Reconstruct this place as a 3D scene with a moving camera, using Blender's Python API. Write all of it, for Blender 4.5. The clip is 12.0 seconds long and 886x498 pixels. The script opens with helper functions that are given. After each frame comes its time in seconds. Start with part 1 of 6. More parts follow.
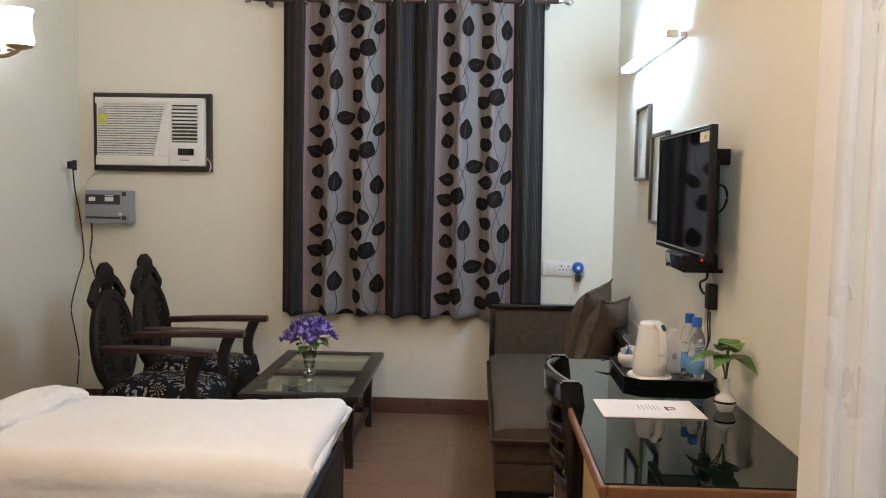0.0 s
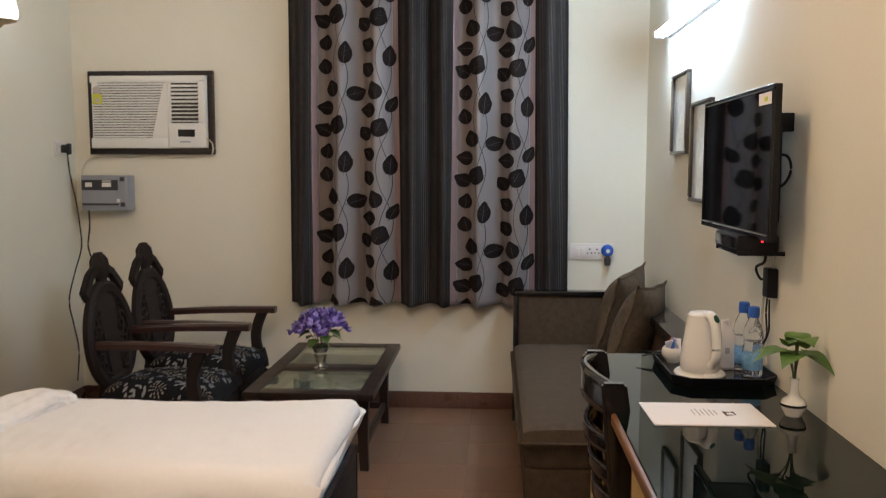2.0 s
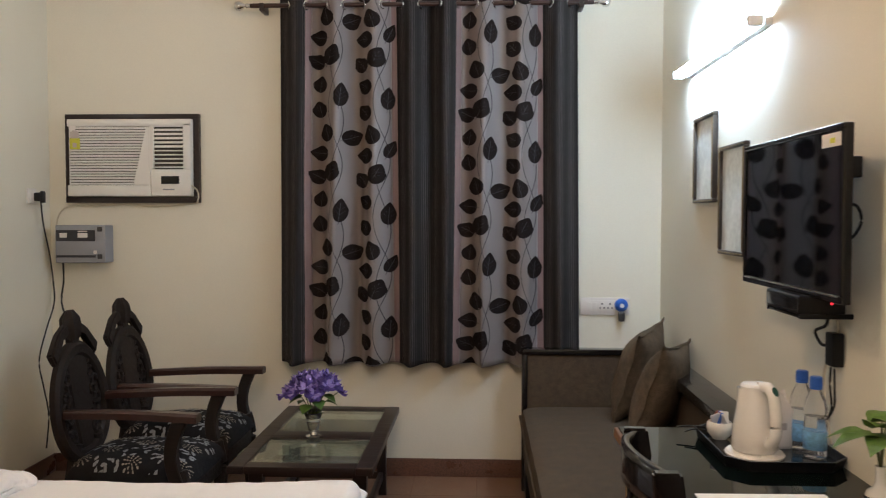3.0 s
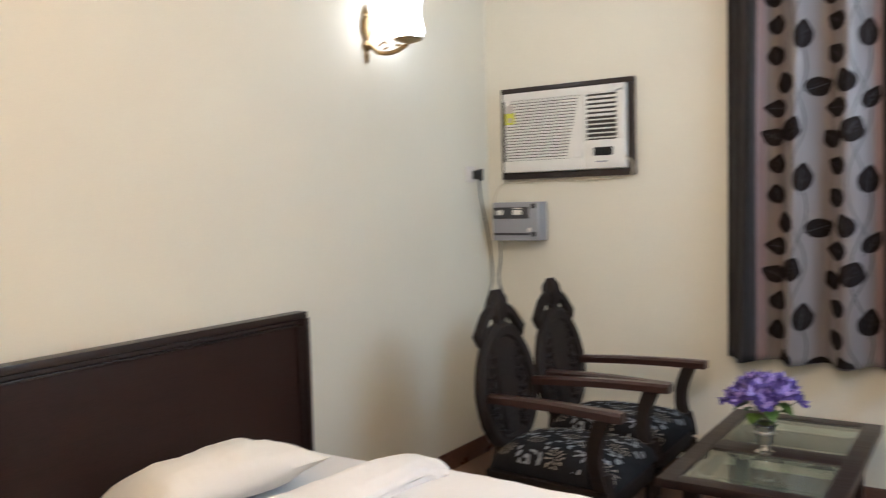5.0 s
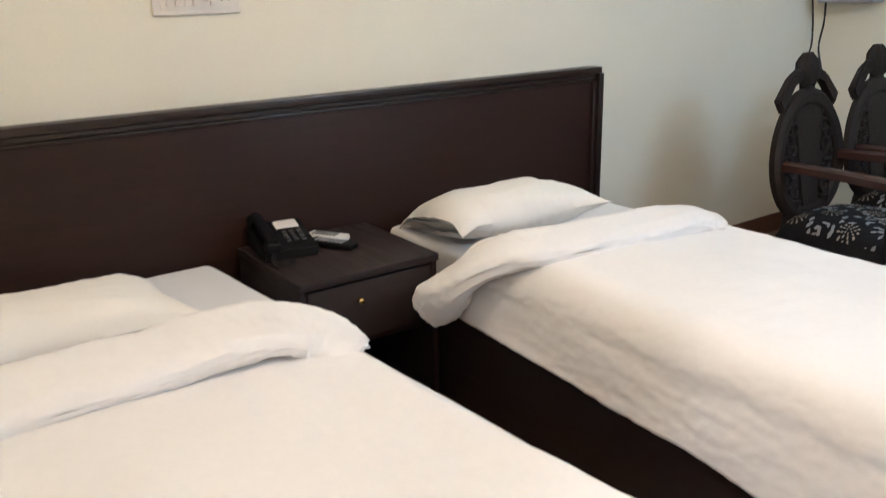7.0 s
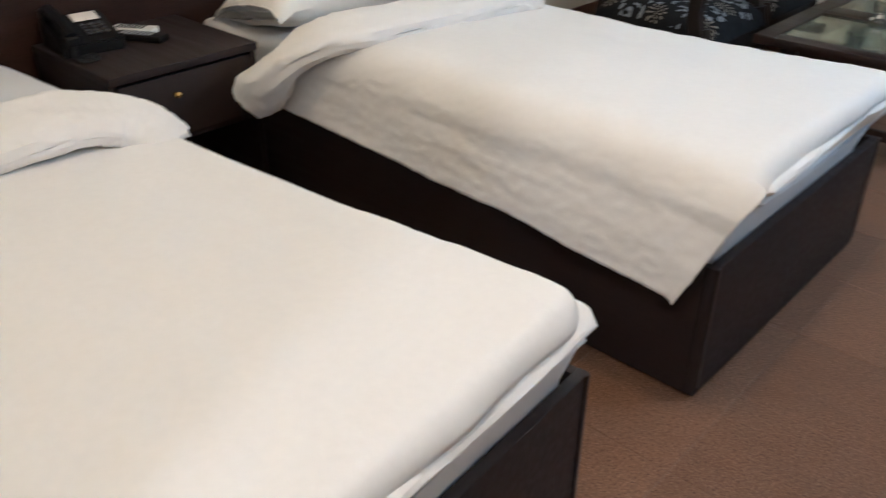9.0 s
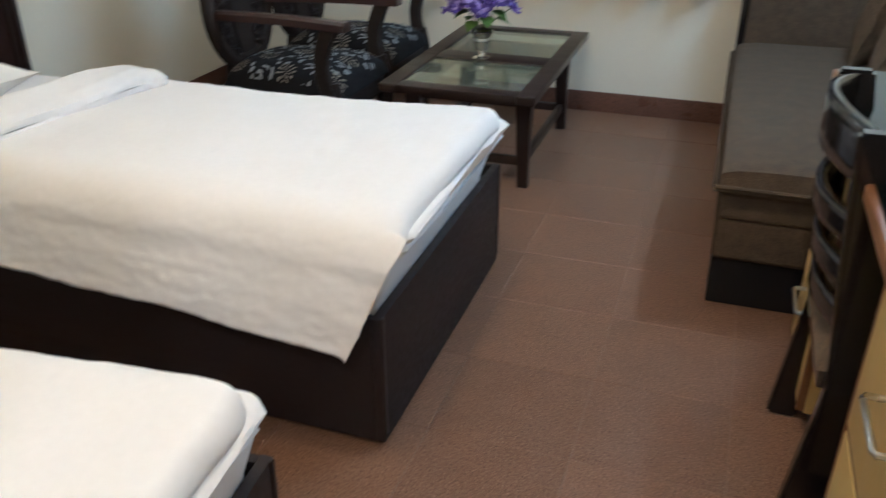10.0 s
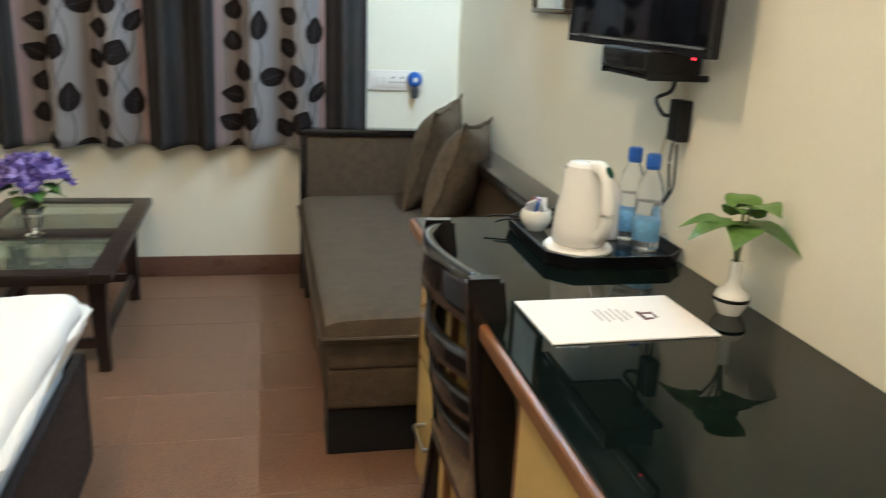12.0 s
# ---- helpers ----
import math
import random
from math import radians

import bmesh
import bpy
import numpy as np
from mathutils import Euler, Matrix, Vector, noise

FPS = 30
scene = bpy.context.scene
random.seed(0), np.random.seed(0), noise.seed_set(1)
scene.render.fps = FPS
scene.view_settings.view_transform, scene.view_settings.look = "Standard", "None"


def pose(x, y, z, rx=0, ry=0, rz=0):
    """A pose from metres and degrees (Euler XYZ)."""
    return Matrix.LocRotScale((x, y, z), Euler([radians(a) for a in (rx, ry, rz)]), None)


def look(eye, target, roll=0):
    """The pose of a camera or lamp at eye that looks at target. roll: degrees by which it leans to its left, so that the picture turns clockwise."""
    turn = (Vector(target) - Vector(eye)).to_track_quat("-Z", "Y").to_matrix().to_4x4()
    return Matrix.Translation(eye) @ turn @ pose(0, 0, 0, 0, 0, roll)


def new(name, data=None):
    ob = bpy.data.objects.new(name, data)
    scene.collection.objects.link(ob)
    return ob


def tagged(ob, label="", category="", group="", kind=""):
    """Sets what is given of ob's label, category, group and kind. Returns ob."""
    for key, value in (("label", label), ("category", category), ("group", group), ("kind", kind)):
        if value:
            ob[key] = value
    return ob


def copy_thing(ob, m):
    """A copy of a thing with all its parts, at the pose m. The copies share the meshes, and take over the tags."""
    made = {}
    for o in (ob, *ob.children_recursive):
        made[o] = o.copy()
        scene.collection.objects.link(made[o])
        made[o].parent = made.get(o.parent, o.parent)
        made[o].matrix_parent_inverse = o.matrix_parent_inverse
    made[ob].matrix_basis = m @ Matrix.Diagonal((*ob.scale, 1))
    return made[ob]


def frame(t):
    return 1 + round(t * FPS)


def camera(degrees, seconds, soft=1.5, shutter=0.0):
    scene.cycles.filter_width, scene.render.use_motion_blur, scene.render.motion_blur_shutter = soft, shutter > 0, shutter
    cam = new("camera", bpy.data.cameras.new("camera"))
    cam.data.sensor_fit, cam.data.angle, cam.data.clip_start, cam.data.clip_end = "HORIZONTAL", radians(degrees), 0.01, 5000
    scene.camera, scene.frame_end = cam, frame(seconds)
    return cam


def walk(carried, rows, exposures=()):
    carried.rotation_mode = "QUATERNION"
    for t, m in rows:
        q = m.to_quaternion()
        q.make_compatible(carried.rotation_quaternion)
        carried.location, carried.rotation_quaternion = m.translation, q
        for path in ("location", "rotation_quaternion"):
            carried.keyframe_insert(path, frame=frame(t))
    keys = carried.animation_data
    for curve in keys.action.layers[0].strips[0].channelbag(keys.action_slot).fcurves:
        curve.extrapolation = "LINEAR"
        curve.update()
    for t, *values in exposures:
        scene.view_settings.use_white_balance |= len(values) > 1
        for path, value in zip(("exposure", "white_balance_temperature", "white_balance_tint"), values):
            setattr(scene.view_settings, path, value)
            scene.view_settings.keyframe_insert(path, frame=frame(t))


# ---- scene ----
cam = camera(56.3, 12.0, soft=1.05, shutter=0.35)
PATH = [
    (0, (0.766, -0.34, 1.481), (0.682, 1.652, 1.328), 1.0),
    (0.5, (0.761, -0.323, 1.483), (0.646, 1.666, 1.31), 0.7),
    (1, (0.774, -0.248, 1.476), (0.615, 1.735, 1.277), 0.2),
    (1.5, (0.787, -0.141, 1.464), (0.6, 1.837, 1.238), 0.3),
    (2, (0.738, 0.002, 1.456), (0.614, 1.988, 1.263), 0.1),
    (2.5, (0.64, 0.16, 1.478), (0.594, 2.159, 1.42), -0.8),
    (2.7, (0.634, 0.221, 1.475), (0.587, 2.219, 1.405), -0.2),
    (4.3, (0.652, 0.774, 1.429), (0.075, 2.687, 1.34), -1.6),
    (4.5, (0.566, 0.791, 1.453), (-0.107, 2.672, 1.356), -1.2),
    (5, (0.576, 0.862, 1.435), (-0.532, 2.523, 1.317), -1.5),
    (5.3, (0.597, 0.909, 1.419), (-0.727, 2.397, 1.236), -1.1),
    (5.5, (0.646, 0.918, 1.412), (-0.794, 2.28, 1.148), -1.6),
    (6, (0.691, 0.923, 1.395), (-0.88, 2.104, 1.025), -2.4),
    (6.5, (0.695, 0.863, 1.372), (-0.892, 1.987, 0.903), -1.7),
    (7, (0.709, 0.798, 1.342), (-0.851, 1.889, 0.728), -1.3),
    (7.2, (0.738, 0.776, 1.328), (-0.811, 1.851, 0.662), -1.0),
    (8.8, (0.762, 0.773, 1.276), (-0.489, 1.949, 0.251), -0.3),
    (9, (0.767, 0.78, 1.265), (-0.406, 2.041, 0.248), 0.1),
    (9.5, (0.775, 0.808, 1.297), (-0.107, 2.296, 0.294), 0.4),
    (10, (0.812, 0.841, 1.314), (0.237, 2.522, 0.394), -0.0),
    (10.5, (0.805, 0.887, 1.315), (0.508, 2.688, 0.498), 0.0),
    (11, (0.781, 0.895, 1.322), (0.658, 2.757, 0.602), 0.4),
    (11.5, (0.731, 0.872, 1.341), (0.77, 2.767, 0.705), 1.4),
    (12, (0.694, 0.927, 1.326), (1.111, 2.8, 0.761), 2.7),
]

EXPOSURES = [
    (0, -0.49, 5790, 15), (1.0, -0.53, 5940, 17), (1.5, -0.59, 6040, 17), (2.5, -0.71, 6140, 17), (4.5, -0.41, 6090, 16),
    (5.0, -0.16, 5710, 15), (5.5, -0.18, 5530, 14), (6.5, -0.05, 5360, 12), (7.0, -0.11, 5300, 11), (7.5, -0.14, 5300, 11),
    (9.0, -0.42, 5160, 9), (9.5, -0.25, 5100, 8), (11.0, -0.3, 5200, 6), (11.5, -0.26, 5280, 6), (12, 0.03, 5590, 3),
]
walk(cam, [(t, look(eye, target, roll)) for t, eye, target, roll in PATH], EXPOSURES)

# ---------------------------------------------------------------- light
world = bpy.data.worlds.new("world")
scene.world = world
world.use_nodes = True
world.node_tree.nodes["Background"].inputs["Color"].default_value = (0.9, 0.95, 1, 1)
world.node_tree.nodes["Background"].inputs["Strength"].default_value = 0.02
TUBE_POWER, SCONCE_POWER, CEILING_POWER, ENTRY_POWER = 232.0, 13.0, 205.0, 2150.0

W, E, N, S, H = -1.82, 1.62, 4.94, 0.30, 3.05

# ---------------------------------------------------------------- materials


def mat(name, color, rough=0.5, metal=0.0, vary=0.12, scale=6.0, fine=120.0, bump=0.05, spec=0.5, coat=0.0,
        sheen=0.0, piece=0.0, stretch=(1, 1, 1), emit=None, alpha=1.0, trans=0.0, ior=1.45, world_grain=False):
    m = bpy.data.materials.new(name)
    m.use_nodes = True
    nt = m.node_tree
    p = nt.nodes["Principled BSDF"]
    p.inputs["Base Color"].default_value = (*color, 1)
    p.inputs["Roughness"].default_value = rough
    p.inputs["Metallic"].default_value = metal
    p.inputs["Specular IOR Level"].default_value = spec
    p.inputs["Coat Weight"].default_value = coat
    p.inputs["Coat Roughness"].default_value = 0.05
    p.inputs["Sheen Weight"].default_value = sheen
    p.inputs["Transmission Weight"].default_value = trans
    p.inputs["IOR"].default_value = ior
    p.inputs["Alpha"].default_value = alpha
    if emit:
        p.inputs["Emission Color"].default_value = (*emit[0], 1)
        p.inputs["Emission Strength"].default_value = emit[1]
    if vary or bump:
        tc = nt.nodes.new("ShaderNodeTexCoord")
        mp = nt.nodes.new("ShaderNodeMapping")
        mp.inputs["Scale"].default_value = stretch
        if world_grain:
            nt.links.new(nt.nodes.new("ShaderNodeNewGeometry").outputs["Position"], mp.inputs["Vector"])
        else:
            nt.links.new(tc.outputs["Object"], mp.inputs["Vector"])
        big, small = nt.nodes.new("ShaderNodeTexNoise"), nt.nodes.new("ShaderNodeTexNoise")
        big.inputs["Scale"].default_value, small.inputs["Scale"].default_value = scale, fine
        big.inputs["Detail"].default_value, small.inputs["Detail"].default_value = 4, 3
        for n in (big, small):
            nt.links.new(mp.outputs[0], n.inputs["Vector"])
        if vary:
            add = nt.nodes.new("ShaderNodeMath")
            add.operation = "ADD"
            nt.links.new(big.outputs["Fac"], add.inputs[0])
            nt.links.new(small.outputs["Fac"], add.inputs[1])
            last = add.outputs[0]
            if piece:
                info = nt.nodes.new("ShaderNodeObjectInfo")
                mul = nt.nodes.new("ShaderNodeMath")
                mul.operation = "MULTIPLY_ADD"
                mul.inputs[1].default_value = piece
                nt.links.new(info.outputs["Random"], mul.inputs[0])
                nt.links.new(last, mul.inputs[2])
                last = mul.outputs[0]
            rng = nt.nodes.new("ShaderNodeMapRange")
            rng.inputs["From Min"].default_value, rng.inputs["From Max"].default_value = 0.5, 1.5 + piece
            rng.inputs["To Min"].default_value, rng.inputs["To Max"].default_value = 1 - vary, 1 + vary
            nt.links.new(last, rng.inputs["Value"])
            mix = nt.nodes.new("ShaderNodeMix")
            mix.data_type, mix.blend_type = "RGBA", "MULTIPLY"
            mix.inputs["Factor"].default_value = 1
            mix.inputs["A"].default_value = (*color, 1)
            comb = nt.nodes.new("ShaderNodeCombineColor")
            for c in range(3):
                nt.links.new(rng.outputs[0], comb.inputs[c])
            nt.links.new(comb.outputs[0], mix.inputs["B"])
            nt.links.new(mix.outputs["Result"], p.inputs["Base Color"])
            rr = nt.nodes.new("ShaderNodeMapRange")
            rr.inputs["From Min"].default_value, rr.inputs["From Max"].default_value = 0.3, 0.7
            rr.inputs["To Min"].default_value, rr.inputs["To Max"].default_value = rough * 0.85, min(1, rough * 1.15)
            nt.links.new(big.outputs["Fac"], rr.inputs["Value"])
            nt.links.new(rr.outputs[0], p.inputs["Roughness"])
        if bump:
            b = nt.nodes.new("ShaderNodeBump")
            b.inputs["Strength"].default_value, b.inputs["Distance"].default_value = bump, 0.004
            nt.links.new(small.outputs["Fac"], b.inputs["Height"])
            nt.links.new(b.outputs[0], p.inputs["Normal"])
    return m


def speckled(name, base, dark, light, rough, piece):
    """Polished granite-look tile: fine dark and light grains over a brown ground."""
    m = mat(name, base, rough, vary=0.30, scale=9, fine=200, bump=0.02, piece=piece, spec=0.35, world_grain=True)
    nt = m.node_tree
    p = nt.nodes["Principled BSDF"]
    was = p.inputs["Base Color"].links[0].from_socket
    spot = nt.nodes.new("ShaderNodeNewGeometry")
    for size, lo, hi, col in ((150, 0.48, 0.64, dark), (200, 0.53, 0.66, light)):
        n = nt.nodes.new("ShaderNodeTexNoise")
        n.inputs["Scale"].default_value, n.inputs["Detail"].default_value, n.inputs["Roughness"].default_value = size, 6, 0.75
        nt.links.new(spot.outputs["Position"], n.inputs["Vector"])
        r = nt.nodes.new("ShaderNodeMapRange")
        r.inputs["From Min"].default_value, r.inputs["From Max"].default_value = lo, hi
        nt.links.new(n.outputs["Fac"], r.inputs["Value"])
        mix = nt.nodes.new("ShaderNodeMix")
        mix.data_type = "RGBA"
        mix.inputs["B"].default_value = (*col, 1)
        nt.links.new(r.outputs[0], mix.inputs["Factor"])
        nt.links.new(was, mix.inputs["A"])
        was = mix.outputs["Result"]
    nt.links.new(was, p.inputs["Base Color"])
    return m


def striped(name, dark, line, width):
    """Woven curtain cloth with fine pale lines down its length; reads the cloth's own width from its UV map."""
    m = mat(name, dark, 0.85, vary=0.2, scale=8, fine=300, bump=0.15, spec=0.2)
    nt = m.node_tree
    p = nt.nodes["Principled BSDF"]
    was = p.inputs["Base Color"].links[0].from_socket
    uv = nt.nodes.new("ShaderNodeUVMap")
    wave = nt.nodes.new("ShaderNodeTexWave")
    wave.wave_type, wave.bands_direction = "BANDS", "X"
    wave.inputs["Scale"].default_value = 1 / width / math.pi
    wave.inputs["Distortion"].default_value = 0.15
    nt.links.new(uv.outputs[0], wave.inputs["Vector"])
    slow = nt.nodes.new("ShaderNodeTexWave")
    slow.wave_type, slow.bands_direction = "BANDS", "X"
    slow.inputs["Scale"].default_value = 1 / width / math.pi / 7.3
    nt.links.new(uv.outputs[0], slow.inputs["Vector"])
    r = nt.nodes.new("ShaderNodeMapRange")
    r.inputs["From Min"].default_value, r.inputs["From Max"].default_value = 0.72, 0.95
    nt.links.new(wave.outputs["Fac"], r.inputs["Value"])
    mul = nt.nodes.new("ShaderNodeMath")
    mul.operation = "MULTIPLY"
    nt.links.new(r.outputs[0], mul.inputs[0])
    nt.links.new(slow.outputs["Fac"], mul.inputs[1])
    mix = nt.nodes.new("ShaderNodeMix")
    mix.data_type = "RGBA"
    mix.inputs["B"].default_value = (*line, 1)
    nt.links.new(mul.outputs[0], mix.inputs["Factor"])
    nt.links.new(was, mix.inputs["A"])
    nt.links.new(mix.outputs["Result"], p.inputs["Base Color"])
    return m


def banded(name, warm, cool, period, shift):
    """Satin that turns from a warm to a cool tone and back across its width: woven stripes, with fold shading put into
    the colour.
    """
    m = mat(name, warm, 0.40, vary=0.10, scale=5, fine=240, bump=0.1, sheen=0.2)
    nt = m.node_tree
    p = nt.nodes["Principled BSDF"]
    was = p.inputs["Base Color"].links[0].from_socket
    uv = nt.nodes.new("ShaderNodeUVMap")
    wave = nt.nodes.new("ShaderNodeTexWave")
    wave.wave_type, wave.bands_direction = "BANDS", "X"
    wave.inputs["Scale"].default_value = 1 / period / math.pi
    wave.inputs["Phase Offset"].default_value = shift
    nt.links.new(uv.outputs[0], wave.inputs["Vector"])
    mix = nt.nodes.new("ShaderNodeMix")
    mix.data_type = "RGBA"
    mix.inputs["B"].default_value = (*cool, 1)
    nt.links.new(wave.outputs["Fac"], mix.inputs["Factor"])
    nt.links.new(was, mix.inputs["A"])
    nt.links.new(mix.outputs["Result"], p.inputs["Base Color"])
    return m


def wood(name, color, rough, coat=0.0, vary=0.35, grain=(1, 14, 14)):
    return mat(name, color, rough, vary=vary, scale=4, fine=26, bump=0.06, stretch=grain, coat=coat)


PAINT = mat("cream_wall_paint", (0.80, 0.765, 0.645), 0.72, vary=0.05, scale=1.6, fine=190, bump=0.06, spec=0.25)
PAINT_WHITE = mat("white_wall_paint", (0.88, 0.855, 0.82), 0.65, vary=0.03, scale=1.5, fine=160, bump=0.05, spec=0.3)
CEILING = mat("ceiling_paint", (0.85, 0.84, 0.80), 0.8, vary=0.03, bump=0.03)
ENAMEL = mat("white_enamel_paint", (0.80, 0.82, 0.84), 0.3, vary=0.03, bump=0.03)
TILE = speckled("brown_granite_tile", (0.200, 0.106, 0.064), (0.080, 0.038, 0.023), (0.37, 0.23, 0.155), 0.35, 0.4)
GROUT = mat("grout", (0.20, 0.118, 0.079), 0.9, vary=0.2, fine=200)
SKIRT = speckled("brown_skirting_tile", (0.14, 0.068, 0.045), (0.07, 0.035, 0.028), (0.2, 0.11, 0.08), 0.3, 0.1)
DARKWOOD = wood("dark_stained_wood", (0.020, 0.011, 0.009), 0.40, coat=0.1)
BEDWOOD = wood("dark_walnut_laminate", (0.027, 0.0185, 0.0175), 0.56, vary=0.3)
HEADWOOD = wood("headboard_veneer", (0.026, 0.0125, 0.0095), 0.48, coat=0.0, vary=0.3, grain=(10, 1.2, 10))
CARVED = wood("carved_dark_wood", (0.016, 0.0108, 0.009), 0.68, vary=0.5)
ARMWOOD = wood("polished_arm_wood", (0.036, 0.014, 0.010), 0.34, coat=0.2, vary=0.4)
BLACKWOOD = wood("black_lacquered_wood", (0.010, 0.008, 0.008), 0.18, coat=0.5, vary=0.3)
EDGEWOOD = wood("brown_edge_moulding", (0.18, 0.078, 0.030), 0.45, coat=0.04, vary=0.35, grain=(12, 1, 12))
BIRCH = wood("pale_yellow_laminate", (0.60, 0.43, 0.16), 0.38, vary=0.10, grain=(10, 10, 1))
DUVET = mat("white_cotton", (0.90, 0.88, 0.87), 0.85, vary=0.03, scale=3, fine=60, bump=0.10, sheen=0.15)
SHEET = mat("white_sheet", (0.80, 0.80, 0.82), 0.85, vary=0.03, scale=4, fine=160, bump=0.08, sheen=0.1)
PILLOW = mat("white_pillowcase", (0.87, 0.845, 0.80), 0.85, vary=0.03, scale=5, fine=140, bump=0.10, sheen=0.15)
SOFA = mat("olive_brown_upholstery", (0.076, 0.054, 0.036), 0.95, vary=0.42, scale=26, fine=210, bump=0.7, spec=0.15)
CUSHION = mat("brown_cushion_fabric", (0.105, 0.076, 0.050), 0.95, vary=0.55, scale=30, fine=210, bump=0.8, spec=0.15)
CHAIRSEAT = mat("speckled_brown_fabric", (0.12, 0.08, 0.05), 0.9, vary=0.6, scale=40, fine=220, bump=0.4)
GLASS_DESK = mat("black_tinted_glass", (0.003, 0.006, 0.0055), 0.02, vary=0, bump=0, spec=0.3)
BLACK = mat("black_plastic", (0.008, 0.008, 0.009), 0.4, vary=0.1, fine=300, bump=0.05, spec=0.25)
GLOSSBLACK = mat("glossy_black_plastic", (0.007, 0.007, 0.008), 0.12, vary=0, bump=0)
SCREEN = mat("television_screen", (0.004, 0.005, 0.008), 0.04, vary=0, bump=0, spec=0.32)
ACWHITE = mat("ivory_plastic", (0.80, 0.785, 0.74), 0.4, vary=0.03, fine=200, bump=0.02)
# dark brown that paints the shade behind the air conditioner's slats and louvres
ACSHADE = mat("painted_recess_shade", (0.075, 0.068, 0.058), 0.7, vary=0.1)
SWITCH = mat("white_switch_plastic", (0.80, 0.76, 0.71), 0.35, vary=0.02, bump=0)
GREY = mat("grey_painted_metal", (0.32, 0.33, 0.36), 0.42, vary=0.05, fine=160, bump=0.03)
GREYDARK = mat("dark_grey_plastic", (0.05, 0.05, 0.055), 0.45, vary=0.05)
CHROME = mat("chrome", (0.72, 0.72, 0.72), 0.14, metal=1, vary=0.05, bump=0)
STEEL = mat("brushed_nickel", (0.60, 0.58, 0.53), 0.3, metal=1, vary=0.1, fine=260, bump=0.03)
BRASS = mat("antique_brass", (0.34, 0.24, 0.12), 0.35, metal=1, vary=0.35, scale=30, bump=0.1)
GOLD = mat("polished_brass", (0.80, 0.55, 0.20), 0.2, metal=1, vary=0.1, bump=0)
KETTLE = mat("cream_kettle_plastic", (0.88, 0.86, 0.82), 0.25, vary=0.03, bump=0.01, coat=0.2)
TEAL = mat("dark_teal_print", (0.02, 0.085, 0.065), 0.4, vary=0.1, bump=0)
CERAMIC = mat("white_ceramic", (0.80, 0.77, 0.70), 0.18, vary=0.03, bump=0, coat=0.4)
PAPER = mat("white_paper", (0.86, 0.82, 0.79), 0.7, vary=0.02, bump=0.02)
INK = mat("grey_ink", (0.52, 0.47, 0.45), 0.8, vary=0.1, bump=0)
INKRED = mat("red_brown_ink", (0.12, 0.05, 0.04), 0.8, vary=0.1, bump=0)
BLUE = mat("blue_plastic", (0.03, 0.12, 0.50), 0.35, vary=0.03, bump=0)
BLUELABEL = mat("blue_bottle_label", (0.17, 0.38, 0.62), 0.4, vary=0.35, scale=60, bump=0)
GREENSTICK = mat("yellow_green_sticker", (0.62, 0.62, 0.06), 0.5, vary=0.15, scale=40, bump=0)
REDSTICK = mat("red_brown_sticker", (0.35, 0.12, 0.08), 0.5, vary=0.3, scale=50, bump=0)
LED = mat("red_led", (0.4, 0.01, 0.01), 0.4, vary=0, bump=0, emit=((1, 0.02, 0.03), 3.5))
PET = mat("clear_bottle_plastic", (0.975, 0.985, 1.0), 0.06, vary=0, bump=0, trans=0.95, ior=1.2)
WATER = mat("water", (0.95, 0.98, 1.0), 0.0, vary=0, bump=0, trans=1.0, ior=1.33)
GLASS = mat("clear_table_glass", (0.66, 0.71, 0.57), 0.02, vary=0, bump=0, trans=0.92, ior=1.45)
PICGLASS = mat("picture_print", (0.62, 0.64, 0.60), 0.12, vary=0.22, scale=5, fine=40, bump=0, coat=0.5)
GILT = mat("bronze_frame_gilding", (0.20, 0.145, 0.075), 0.4, metal=0.5, vary=0.3, fine=90, bump=0.1)
FRAMEDARK = wood("dark_picture_frame", (0.035, 0.026, 0.02), 0.35)
LEAF = mat("green_leaf", (0.105, 0.20, 0.042), 0.45, vary=0.45, scale=25, fine=90, bump=0.15, coat=0.08)
STEM = mat("leaf_stem", (0.10, 0.12, 0.045), 0.5, vary=0.2)
PETAL = mat("purple_silk_petal", (0.078, 0.046, 0.235), 0.6, vary=0.6, scale=40, fine=120, bump=0.1, piece=0.4)
PETALPALE = mat("pale_violet_petal", (0.30, 0.23, 0.54), 0.6, vary=0.3, scale=40, fine=120, bump=0.1)
SATIN = banded("silver_taupe_satin", (0.170, 0.135, 0.120), (0.222, 0.198, 0.198), 0.235, -1.5)
STRIPE = striped("dark_striped_cloth", (0.020, 0.0172, 0.0175), (0.105, 0.094, 0.092), 0.0085)
LEAFPRINT = mat("dark_brown_leaf_weave", (0.013, 0.009, 0.0085), 0.85, vary=0.5, scale=60, fine=260, bump=0.1, spec=0.15)
PINKEDGE = mat("rose_taupe_edge", (0.235, 0.158, 0.155), 0.5, vary=0.12, scale=6, fine=240, bump=0.1, sheen=0.2)
VINE = mat("grey_vine_weave", (0.040, 0.035, 0.039), 0.7, vary=0.2, bump=0)
SEATBLACK = mat("black_floral_fabric", (0.010, 0.010, 0.012), 0.9, vary=0.3, scale=30, fine=300, bump=0.2, spec=0.2)
MOTIF = mat("beige_woven_flower", (0.27, 0.235, 0.19), 0.8, vary=0.3, scale=60, fine=200, bump=0.1)
MOTIFGREY = mat("grey_woven_leaf", (0.24, 0.25, 0.26), 0.8, vary=0.3, scale=60, fine=200, bump=0.1)
CORD = mat("black_rubber_cord", (0.012, 0.012, 0.012), 0.5, vary=0.1, bump=0)
